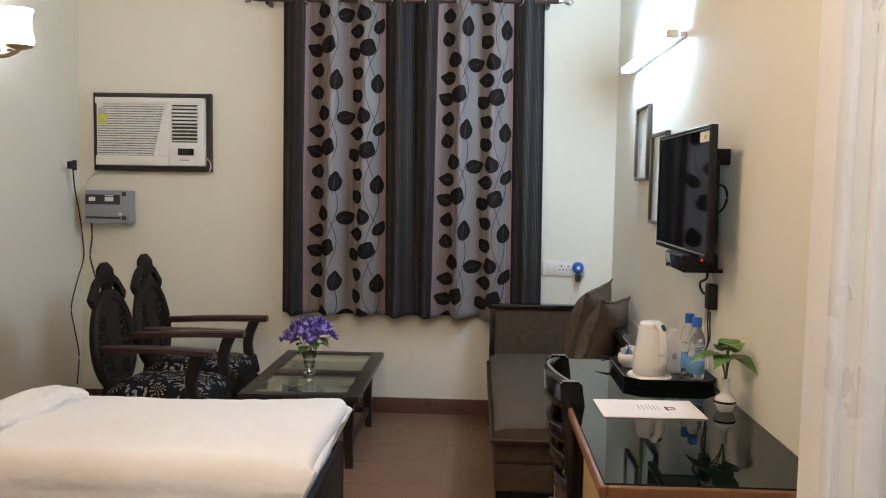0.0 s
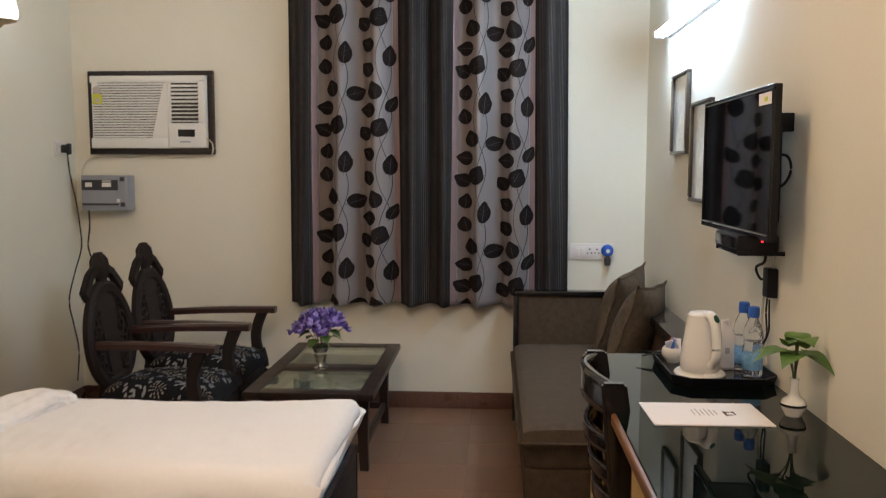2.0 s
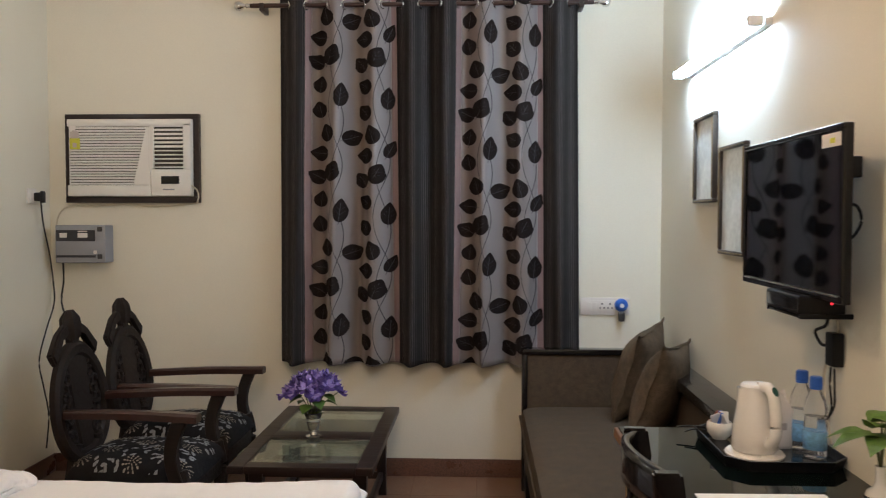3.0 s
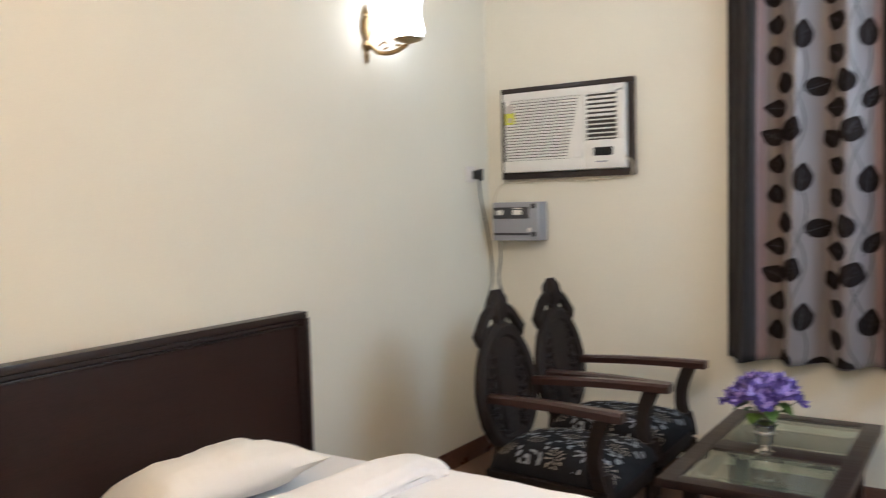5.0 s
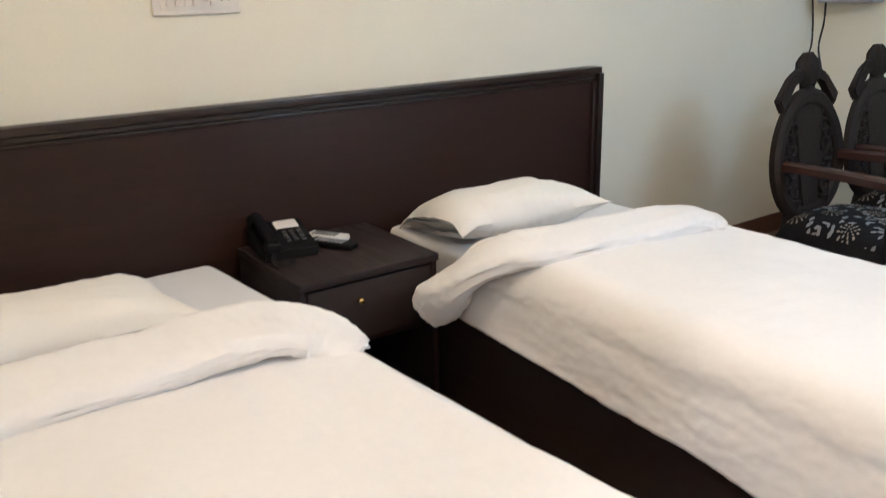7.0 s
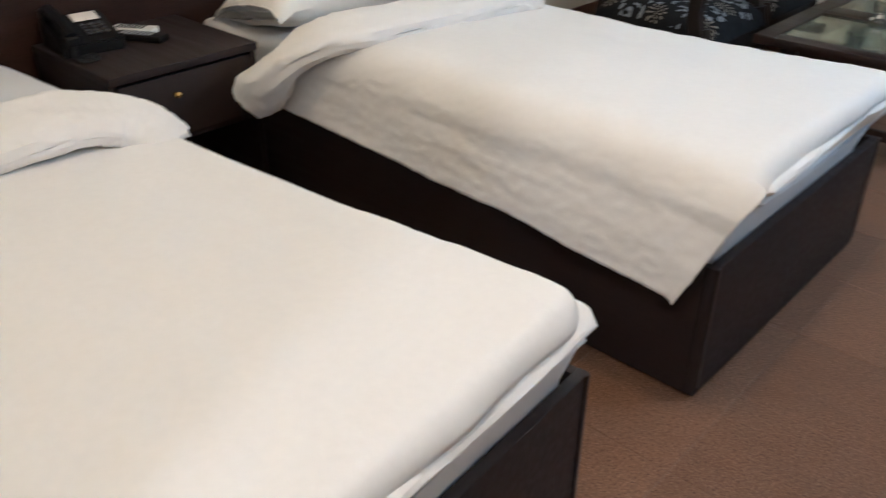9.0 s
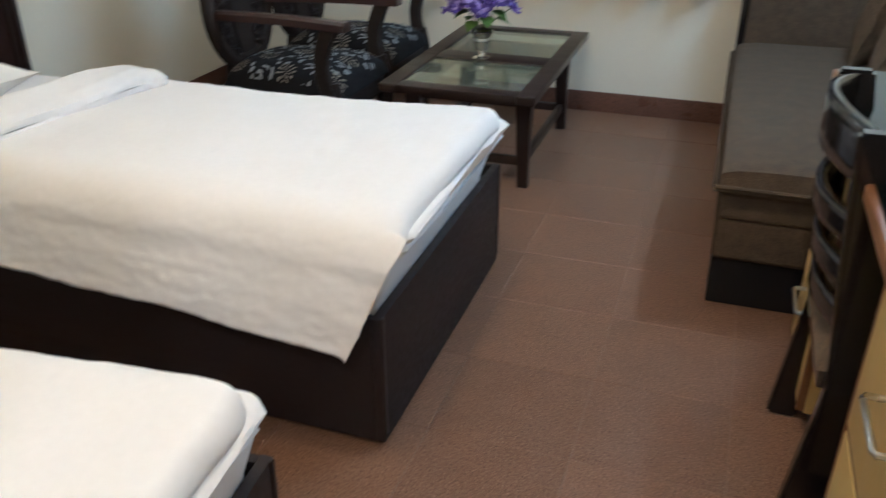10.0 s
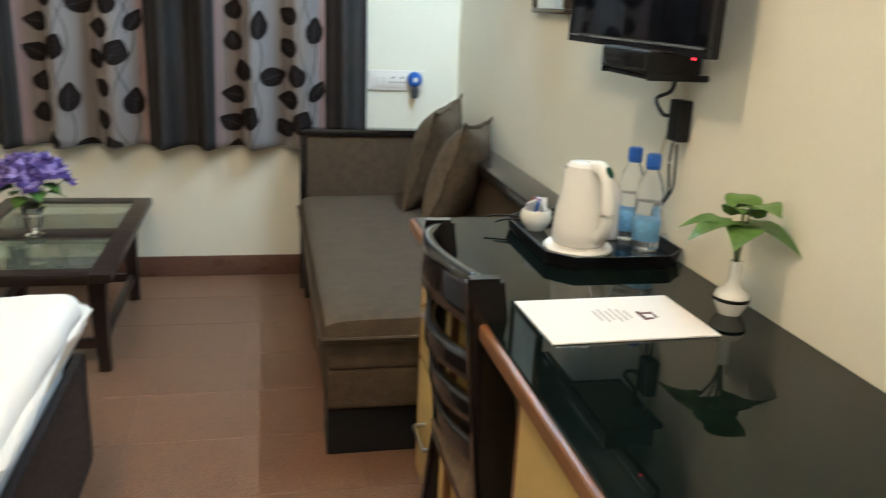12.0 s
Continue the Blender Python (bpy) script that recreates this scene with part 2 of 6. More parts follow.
CORDWHITE = mat("ivory_cord", (0.62, 0.56, 0.44), 0.5, vary=0.05, bump=0)
TUBEGLOW = mat("fluorescent_tube", (1, 1, 1), 0.4, vary=0, bump=0, emit=((0.73, 0.96, 1.12), TUBE_POWER))
SHADEGLOW = mat("lit_frosted_shade", (1, 1, 1), 0.5, vary=0, bump=0, emit=((1.0, 0.97, 0.92), SCONCE_POWER))
CEILGLOW = mat("lit_ceiling_globe", (1, 0.95, 0.85), 0.5, vary=0, bump=0, emit=((1.0, 0.68, 0.385), CEILING_POWER))
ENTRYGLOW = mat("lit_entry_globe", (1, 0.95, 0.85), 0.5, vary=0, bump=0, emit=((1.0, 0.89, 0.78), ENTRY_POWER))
for veneer, gloss in ((HEADWOOD, 0.22), (BEDWOOD, 0.35), (CARVED, 0.28), (BLACKWOOD, 0.35)):
    veneer.node_tree.nodes["Principled BSDF"].inputs["Specular IOR Level"].default_value = gloss

# ---------------------------------------------------------------- building helpers


def thing(name, loc, label, category, rz=0.0, group="", kind=""):
    ob = new(name)
    ob.empty_display_size = 0.05
    ob.matrix_basis = pose(*loc, 0, 0, rz)
    return tagged(ob, label, category, group, kind)


def finish(name, bm, material, smooth=True):
    me = bpy.data.meshes.new(name)
    bmesh.ops.recalc_face_normals(bm, faces=bm.faces)
    bm.to_mesh(me)
    bm.free()
    for m in material if isinstance(material, (list, tuple)) else (material,):
        me.materials.append(m)
    if smooth:
        me.polygons.foreach_set("use_smooth", [True] * len(me.polygons))
        me.set_sharp_from_angle(angle=radians(35))
    return me


def part(name, bm, material, parent, label=""):
    ob = new(name, finish(name, bm, material))
    ob.parent = parent
    return tagged(ob, label)


def box(x0, y0, z0, x1, y1, z1, bevel=0.003, seg=2, bm=None, m=None):
    b = bmesh.new()
    bmesh.ops.create_cube(b, size=1)
    for v in b.verts:
        v.co = Vector((x0 + (v.co.x + 0.5) * (x1 - x0), y0 + (v.co.y + 0.5) * (y1 - y0), z0 + (v.co.z + 0.5) * (z1 - z0)))
    if bevel:
        bmesh.ops.bevel(b, geom=b.edges[:], offset=bevel, segments=seg, affect="EDGES", profile=0.6, clamp_overlap=True)
    if m is not None:
        b.transform(m)
    return joined(bm, b)


def joined(bm, b):
    if bm is None:
        return b
    me = bpy.data.meshes.new("tmp")
    b.to_mesh(me)
    b.free()
    bm.from_mesh(me)
    bpy.data.meshes.remove(me)
    return bm


def lathe(profile, seg=28, at=(0, 0, 0), bm=None, m=None):
    """A turned shape from (radius, height) pairs."""
    b = bmesh.new()
    rings = []
    for r, z in profile:
        if r < 1e-5:
            rings.append([b.verts.new((at[0], at[1], at[2] + z))])
        else:
            rings.append([b.verts.new((at[0] + r * math.cos(6.28318 * k / seg), at[1] + r * math.sin(6.28318 * k / seg), at[2] + z)) for k in range(seg)])
    for a, c in zip(rings, rings[1:]):
        for k in range(seg):
            q = [a[k % len(a)], a[(k + 1) % len(a)], c[(k + 1) % len(c)], c[k % len(c)]]
            q = list(dict.fromkeys(q))
            if len(q) > 2:
                b.faces.new(q)
    if m is not None:
        b.transform(m)
    return joined(bm, b)


def smooth_path(points, steps=6):
    """A Catmull-Rom line through the points."""
    p = [Vector(q) for q in points]
    p = [2 * p[0] - p[1], *p, 2 * p[-1] - p[-2]]
    out = []
    for a, b, c, d in zip(p, p[1:], p[2:], p[3:]):
        for k in range(steps):
            t = k / steps
            out.append(0.5 * (2 * b + (c - a) * t + (2 * a - 5 * b + 4 * c - d) * t * t + (3 * b - a - 3 * c + d) * t ** 3))
    out.append(p[-2])
    return out


def tube(points, radius, seg=8, bm=None, flat=1.0, steps=6, taper=None, curve=True):
    """A round bar swept along points; flat squeezes it upright; taper gives the radius at both ends."""
    path = smooth_path(points, steps) if curve else [Vector(q) for q in points]
    b = bmesh.new()
    rings = []
    for k, q in enumerate(path):
        d = (path[min(k + 1, len(path) - 1)] - path[max(k - 1, 0)]).normalized()
        side = d.cross(Vector((0, 0, 1)))
        side = Vector((1, 0, 0)) if side.length < 1e-3 else side.normalized()
        up = side.cross(d).normalized()
        r = radius if taper is None else radius + (taper - radius) * k / (len(path) - 1)
        rings.append([b.verts.new(q + r * (math.cos(6.28318 * s / seg) * side + flat * math.sin(6.28318 * s / seg) * up)) for s in range(seg)])
    for a, c in zip(rings, rings[1:]):
        for s in range(seg):
            b.faces.new((a[s], a[(s + 1) % seg], c[(s + 1) % seg], c[s]))
    b.faces.new(rings[0][::-1])
    b.faces.new(rings[-1])
    return joined(bm, b)


def slab(outline, depth, bevel=0.0, bm=None, m=None):
    """A plate from an outline in x and y, from z 0 to depth, then moved by m."""
    b = bmesh.new()
    lo = [b.verts.new((x, y, 0)) for x, y in outline]
    hi = [b.verts.new((x, y, depth)) for x, y in outline]
    b.faces.new(lo[::-1])
    b.faces.new(hi)
    for k in range(len(lo)):
        j = (k + 1) % len(lo)
        b.faces.new((lo[k], lo[j], hi[j], hi[k]))
    if bevel:
        bmesh.ops.bevel(b, geom=b.edges[:], offset=bevel, segments=2, affect="EDGES", clamp_overlap=True)
    if m is not None:
        b.transform(m)
    return joined(bm, b)


def sheet(fn, nu, nv, close=False):
    """A grid of points fn(u, v), u and v from 0 to 1."""
    b = bmesh.new()
    uv = b.loops.layers.uv.new("UVMap")
    g = [[b.verts.new(fn(i / nu, j / nv)) for j in range(nv + 1)] for i in range(nu + 1)]
    for i in range(nu):
        for j in range(nv):
            f = b.faces.new((g[i][j], g[i + 1][j], g[i + 1][j + 1], g[i][j + 1]))
            for loop, (a, c) in zip(f.loops, ((i, j), (i + 1, j), (i + 1, j + 1), (i, j + 1))):
                loop[uv].uv = (a / nu, c / nv)
    return b


def solid(ob, thick, offset=-1):
    md = ob.modifiers.new("thickness", "SOLIDIFY")
    md.thickness, md.offset = thick, offset
    return ob


def setting(name, bm, material, label, category=""):
    return tagged(new(name, finish(name, bm, material)), label, category or name.split("_")[0], kind="structure")


def nz(x, y, z=0.0, s=1.0):
    return noise.noise(Vector((x * s, y * s, z * s)))


# ---------------------------------------------------------------- the room
PX, PY = 1.253, 0.90         # corner of the entry partition
AX = 0.372                   # face of the passage wall
floor = setting("floor", box(-2.0, -1.9, -0.12, 1.8, 5.1, -0.0014, 0), GROUT, "brown granite tiled floor with thin grout lines", "floor")
setting("ceiling", box(-2.0, -1.9, H, 1.8, 5.1, H + 0.1, 0), CEILING, "plain white painted ceiling", "ceiling")
setting("wall_north", box(W - 0.18, N, -0.1, E + 0.18, N + 0.16, H, 0), PAINT, "cream painted wall behind the curtains", "wall")
setting("wall_west", box(W - 0.18, S, -0.1, W, N, H, 0), PAINT, "cream painted wall behind the beds", "wall")
setting("wall_east", box(E, PY - 0.1, -0.1, E + 0.18, N, H, 0), PAINT, "cream painted wall behind the desk", "wall")
setting("wall_south", box(W - 0.18, S - 0.14, -0.1, AX, S, H, 0), PAINT, "plain cream wall beside the entry", "wall")
setting("wall_passage", box(AX - 0.14, -1.9, -0.1, AX, S - 0.14, H, 0), PAINT, "plain cream wall of the entry passage", "wall")
setting("wall_entry", box(-0.06, -1.9 - 0.14, -0.1, 1.8, -1.9, H, 0), PAINT, "plain cream end wall of the entry passage", "wall")
part_wall = box(PX, 0.757, -0.1, E, PY, H, 0.004)
box(PX, -1.9, -0.1, E + 0.16, -0.35, H, 0, bm=part_wall)
box(PX, -0.35, 2.15, E + 0.16, 0.757, H, 0, bm=part_wall)
setting("wall_partition", part_wall, PAINT_WHITE, "pale painted entry partition with a door opening", "wall")
door_frame = box(PX - 0.020, 0.642, 0, PX + 0.10, 0.752, 2.15, 0.006)
box(PX - 0.030, 0.719, 0, PX + 0.004, 0.7555, 2.148, 0.008, bm=door_frame)
box(PX - 0.030, 0.638, 0, PX + 0.004, 0.662, 2.148, 0.008, bm=door_frame)
box(PX - 0.022, -0.35, 2.06, PX + 0.10, 0.752, 2.15, 0.006, bm=door_frame)
box(PX - 0.022, -0.35, 0, PX + 0.10, -0.26, 2.15, 0.006, bm=door_frame)
door_1 = setting("door_1", door_frame, ENAMEL, "white enamelled door frame and closed door in the entry", "door")
part("door_panel", box(PX - 0.006, -0.270, 0.005, PX + 0.034, 0.652, 2.070, 0.003), ENAMEL, door_1)


def skirting(name, x0, y0, x1, y1):
    bm = box(x0, y0, 0, x1, y1, 0.102, 0.004)
    return setting(name, bm, SKIRT, "dark brown tile skirting along the wall", "skirting")


skirting("baseboard", W + 0.011, N - 0.011, E - 0.011, N)
skirting("baseboard", W, 3.355, W + 0.011, N)
skirting("baseboard", E - 0.011, PY, E, N)
skirting("baseboard", W, S, AX, S + 0.011)

# ---------------------------------------------------------------- fixtures on the walls


def tube_light(x, y0, y1, z):
    t = thing("tube_light", (x, (y0 + y1) / 2, z), "lit white fluorescent tube light on the cream wall", "lamp")
    h = (y1 - y0) / 2
    part("housing", box(0.012, -h, -0.014, 0.04, h, 0.014, 0.005), ENAMEL, t, "white enamelled batten")
    glow = bmesh.new()
    tube([(-0.032, -h + 0.03, 0), (-0.032, h - 0.03, 0)], 0.014, 12, bm=glow, curve=False)
    part("tube", glow, TUBEGLOW, t, "glowing tube")
    for s in (-1, 1):
        part("end_holder", box(-0.046, s * h - 0.016, -0.018, 0.006, s * h + 0.016, 0.018, 0.007), ENAMEL, t)
    return t


tube_light(E - 0.04, 3.22, 4.32, 2.13)


def sconce(x, y, z):
    t = thing("wall_sconce", (x, y, z), "antique brass wall sconce with a lit frosted shade", "lamp")
    plate = lathe([(0, -0.135), (0.006, -0.13), (0.012, -0.10), (0.006, -0.085), (0.018, -0.07), (0.024, -0.055), (0.012, -0.035), (0.016, -0.02),
                   (0.026, 0.0), (0.03, 0.03), (0.026, 0.06), (0.016, 0.075), (0.02, 0.085), (0.012, 0.10), (0.004, 0.13), (0, 0.135)], 18,
                  m=Matrix.Diagonal((0.7, 1.15, 1, 1)) @ Matrix.Translation((0.016, 0, 0)))
    part("wall_plate", plate, BRASS, t, "ornate brass back plate")
    arm = tube([(0.02, 0, -0.045), (0.05, 0.03, -0.085), (0.10, 0.06, -0.09), (0.15, 0.09, -0.065), (0.17, 0.10, -0.045)], 0.008, 10, flat=1.3)
    tube([(0.05, 0.03, -0.06), (0.075, 0.045, -0.04), (0.09, 0.055, -0.06), (0.07, 0.04, -0.075)], 0.005, 8, bm=arm)
    tube([(0.10, 0.06, -0.09), (0.13, 0.075, -0.085), (0.14, 0.08, -0.06), (0.12, 0.07, -0.055)], 0.006, 8, bm=arm)
    part("arm", arm, BRASS, t, "curled brass arm")
    part("cup", lathe([(0, -0.012), (0.018, -0.01), (0.062, 0.004), (0.066, 0.012), (0, 0.012)], 24, (0.17, 0.10, -0.040)), BRASS, t)
    shade = bmesh.new()
    prof = [(0.026, 0.0), (0.064, 0.004), (0.072, 0.02), (0.068, 0.05), (0.060, 0.09), (0.058, 0.13), (0.062, 0.165), (0.069, 0.185)]
    rings = []
    for k, (r, h) in enumerate(prof):
        ripple = 0.07 * (k / 7) ** 3
        rings.append([shade.verts.new((0.17 + r * (1 + ripple * math.cos(8 * a)) * math.cos(a), 0.10 + r * (1 + ripple * math.cos(8 * a)) * math.sin(a), -0.025 + h))
                      for a in (6.28318 * s / 48 for s in range(48))])
    for a, c in zip(rings, rings[1:]):
        for s in range(48):
            shade.faces.new((a[s], a[(s + 1) % 48], c[(s + 1) % 48], c[s]))
    part("shade", shade, SHADEGLOW, t, "glowing frosted glass shade with a frilled rim")
    return t


sconce(W, 3.86, 2.20)


def ceiling_light(x, y, glow, size, label):
    t = thing("ceiling_light", (x, y, H), label, "lamp", 0, "ceiling lights")
    t.scale = (size, size, size)
    part("base", lathe([(0, 0), (0.07, 0), (0.07, -0.03), (0, -0.03)], 24), SWITCH, t)
    part("globe", lathe([(0.045, -0.03), (0.08, -0.045), (0.10, -0.09), (0.093, -0.14), (0.06, -0.17), (0, -0.18)], 28), glow, t, "glowing globe")
    return t


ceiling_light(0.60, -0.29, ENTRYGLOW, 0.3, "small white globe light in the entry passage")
ceiling_light(0.14, 1.88, CEILGLOW, 1.0, "warm glowing globe light on the ceiling")


def switch_plate(name, loc, rz, width, height, modules, label):
    """A modular plate facing local -y; modules: (centre, width, kind)."""
    t = thing(name, loc, label, "switch", rz)
    part("plate", box(-width / 2, -0.012, -height / 2, width / 2, 0, height / 2, 0.006, 3), SWITCH, t)
    part("inner_frame", box(-width / 2 + 0.022, -0.0155, -height / 2 + 0.016, width / 2 - 0.022, -0.009, height / 2 - 0.016, 0.002), SWITCH, t)
    for c, w, kind in modules:
        if kind == "rocker":
            part("rocker", box(c - w / 2, -0.022, -0.024, c + w / 2, -0.014, 0.024, 0.003, m=pose(0, 0, 0, 3, 0, 0)), SWITCH, t)
        elif kind == "knob":
            part("knob", lathe([(0, 0), (0.013, 0), (0.012, 0.014), (0.008, 0.018), (0, 0.018)], 18, m=pose(c, -0.015, 0, 90, 0, 0)), SWITCH, t)
        elif kind == "socket":
            bm = bmesh.new()
            for dx, dz, r in ((0, 0.014, 0.0052), (-0.011, -0.008, 0.0042), (0.011, -0.008, 0.0042)):
                lathe([(0, 0), (r, 0), (r, 0.001), (0, 0.001)], 12, bm=bm, m=pose(c + dx, -0.0155, dz, 90, 0, 0))
            part("socket_holes", bm, GREYDARK, t)
    return t


switch_plate("switch_board", (W, 1.688, 1.315), 90, 0.268, 0.10, [(-0.085, 0.022, "rocker"), (-0.057, 0.022, "rocker"), (-0.030, 0.02, "rocker"),
             (-0.006, 0.02, "rocker"), (0.022, 0.02, "knob"), (0.046, 0.018, "rocker"), (0.086, 0.03, "socket")], "white modular switch board with a socket on the cream wall")
t = switch_plate("socket_board", (1.315, N, 0.968), 0, 0.27, 0.096, [(-0.085, 0.022, "rocker"), (-0.055, 0.022, "rocker"), (-0.015, 0.03, "socket"), (0.028, 0.03, "socket")],
                 "white socket board with a blue mosquito repellent plugged in")


def repellent(x, z):
    t = thing("mosquito_repellent", (x, N - 0.015, z), "blue plug-in mosquito repellent on the socket board", "repellent")
    part("body", lathe([(0, 0), (0.034, 0), (0.037, 0.012), (0.034, 0.03), (0.022, 0.042), (0, 0.045)], 24, m=pose(0, 0, 0.012, 90, 0, 0)), BLUE, t)
    part("refill", lathe([(0, -0.075), (0.016, -0.075), (0.019, -0.06), (0.019, -0.03), (0.01, -0.02), (0, -0.02)], 16, (0, -0.028, 0.0)), GREYDARK, t, "dark liquid refill")
    part("badge", lathe([(0, 0.0452), (0.012, 0.0455), (0, 0.047)], 16, m=pose(0, 0, 0.012, 90, 0, 0)), SWITCH, t)


repellent(1.402, 0.965)
t = switch_plate("socket_plate", (W, 4.735, 1.572), 90, 0.085, 0.085, [], "white wall socket plate with a black plug in it")


def plug(y, z):
    t = thing("power_plug", (W + 0.014, y, z), "black power plug with a cord down the wall", "plug")
    part("plug_body", box(0, -0.021, -0.026, 0.042, 0.021, 0.022, 0.009, 3), CORD, t)
    part("grip", box(0.03, -0.014, -0.035, 0.052, 0.014, 0.030, 0.008, 3), CORD, t)
    cord = tube([(0.03, 0.0, -0.03), (0.025, 0.03, -0.15), (0.02, 0.10, -0.32), (0.02, 0.135, -0.48), (0.03, 0.12, -0.60), (0.02, 0.05, -0.74), (0.015, -0.02, -0.90),
                 (0.015, 0.02, -1.05), (0.02, 0.06, -1.22), (0.02, 0.03, -1.4)], 0.0045, 6)
    part("cord", cord, CORD, t)


plug(4.76, 1.57)


def air_conditioner():
    t = thing("air_conditioner", (-1.327, N, 1.787), "ivory window air conditioner set in a dark wooden frame", "air conditioner")
    w, h = 0.383, 0.248
    for n, b in (("frame_top", (-w, -0.035, h - 0.028, w, 0, h)), ("frame_bottom", (-w, -0.035, -h, w, 0, -h + 0.034)),
                 ("frame_side", (-w, -0.034, -h + 0.034, -w + 0.024, 0, h - 0.028)), ("frame_side", (w - 0.034, -0.034, -h + 0.034, w, 0, h - 0.028))):
        part(n, box(*b, 0.004), DARKWOOD, t, "dark wooden frame")
    x0, x1, z0, z1, f = -w + 0.022, w - 0.036, -h + 0.036, h - 0.030, -0.052
    body = box(x0, f + 0.012, z0, x1, -0.002, z1, 0.012, 3)
    part("body", body, ACWHITE, t)
    # front bezel around the two grilles
    gx0, gx1a, gx1b, gz0, gz1 = x0 + 0.012, x0 + 0.452, x0 + 0.374, z0 + 0.062, z1 - 0.042
    rx0, rx1, rz0, rz1 = x1 - 0.215, x1 - 0.048, z0 + 0.15, z1 - 0.026
    part("grille_recess", slab([(gx0, gz0), (gx1b, gz0), (gx1a, gz1), (gx0, gz1)], 0.004, m=pose(0, f + 0.013, 0, 90, 0, 0)), ACSHADE, t, "dark plate painted as the shade behind the slats")
    rows = 21
    for k in range(rows):
        z = gz0 + (k + 0.5) * (gz1 - gz0) / rows
        xe = gx1b + (gx1a - gx1b) * (z - gz0) / (gz1 - gz0)
        part("slat", box(gx0, f - 0.003, z - 0.0056, xe, f + 0.010, z + 0.0056, 0.002, 1), ACWHITE, t)
    part("front_rail", box(x0, f - 0.006, gz1, x1 - 0.002, f + 0.02, z1, 0.006), ACWHITE, t)
    part("front_rail", box(x0, f - 0.006, z0, rx0 - 0.018, f + 0.02, gz0, 0.006), ACWHITE, t)
    part("centre_panel", slab([(gx1b, gz0), (rx0 - 0.018, gz0), (rx0 - 0.018, gz1), (gx1a, gz1)], 0.026, 0.004, m=pose(0, f + 0.02, 0, 90, 0, 0)), ACWHITE, t)
    part("outlet_recess", box(rx0, f + 0.010, rz0, rx1, f + 0.016, rz1, 0), ACSHADE, t, "dark plate painted as the shade in the air outlet")
    for k in range(11):
        z = rz0 + (k + 0.5) * (rz1 - rz0) / 11
        part("louvre", box(rx0 + 0.002, -0.010, -0.002, rx1 - 0.002, 0.010, 0.002, 0.001, 1, m=pose(0, f + 0.002, z, 42 if k > 4 else 20, 0, 0)), ACWHITE, t)
    part("control_panel", box(rx0 - 0.016, f - 0.006, z0 + 0.002, x1 - 0.004, f + 0.02, rz0, 0.006), ACWHITE, t)
    part("side_post", box(rx0 - 0.018, f - 0.006, rz0, rx0, f + 0.02, rz1, 0.003), ACWHITE, t)
    part("side_post", box(rx1, f - 0.006, rz0, x1 - 0.004, f + 0.02, rz1, 0.003), ACWHITE, t)
    part("top_post", box(rx0 - 0.016, f - 0.005, rz1, x1 - 0.004, f + 0.02, gz1 + 0.004, 0.003), ACWHITE, t)
    part("control_window", box(rx0 + 0.042, f - 0.009, z0 + 0.068, rx1 - 0.022, f - 0.002, z0 + 0.112, 0.004), GLOSSBLACK, t, "black control window")
    part("badge", box(rx0 + 0.052, f - 0.0075, z0 + 0.034, rx1 - 0.05, f - 0.005, z0 + 0.042, 0.001), GREY, t)
    part("sticker", box(gx0 + 0.004, f - 0.0055, gz1 - 0.02, gx0 + 0.036, f - 0.003, gz1 + 0.012, 0), PAPER, t, "small white sticker")
    part("sticker", lathe([(0, 0), (0.026, 0), (0, 0.001)], 20, m=pose(gx0 + 0.032, f - 0.0045, gz1 - 0.045, 90, 0, 0)), INK, t, "round pale sticker")
    part("sticker", box(gx0 + 0.004, f - 0.0055, gz1 - 0.125, gx0 + 0.062, f - 0.003, gz1 - 0.065, 0), GREENSTICK, t, "yellow energy rating sticker")
    part("sticker_writing", box(gx0 + 0.022, f - 0.0062, gz1 - 0.115, gx0 + 0.044, f - 0.005, gz1 - 0.09, 0), INK, t)
    part("cord", tube([(x1 - 0.004, f, z0 + 0.06), (w - 0.012, f + 0.02, z0 + 0.03), (w - 0.006, -0.045, z0 - 0.02), (w - 0.05, -0.02, -h - 0.006), (0.1, -0.012, -h - 0.018),
                      (-0.02, -0.012, -h - 0.010), (-0.2, -0.012, -h - 0.016), (-w + 0.05, -0.012, -h - 0.012), (-w - 0.02, -0.012, -h - 0.03), (-w - 0.055, -0.015, -h - 0.075),
                      (-w - 0.06, -0.03, -h - 0.13)], 0.0045, 6), CORDWHITE, t, "ivory power cord sagging along the wall")


air_conditioner()


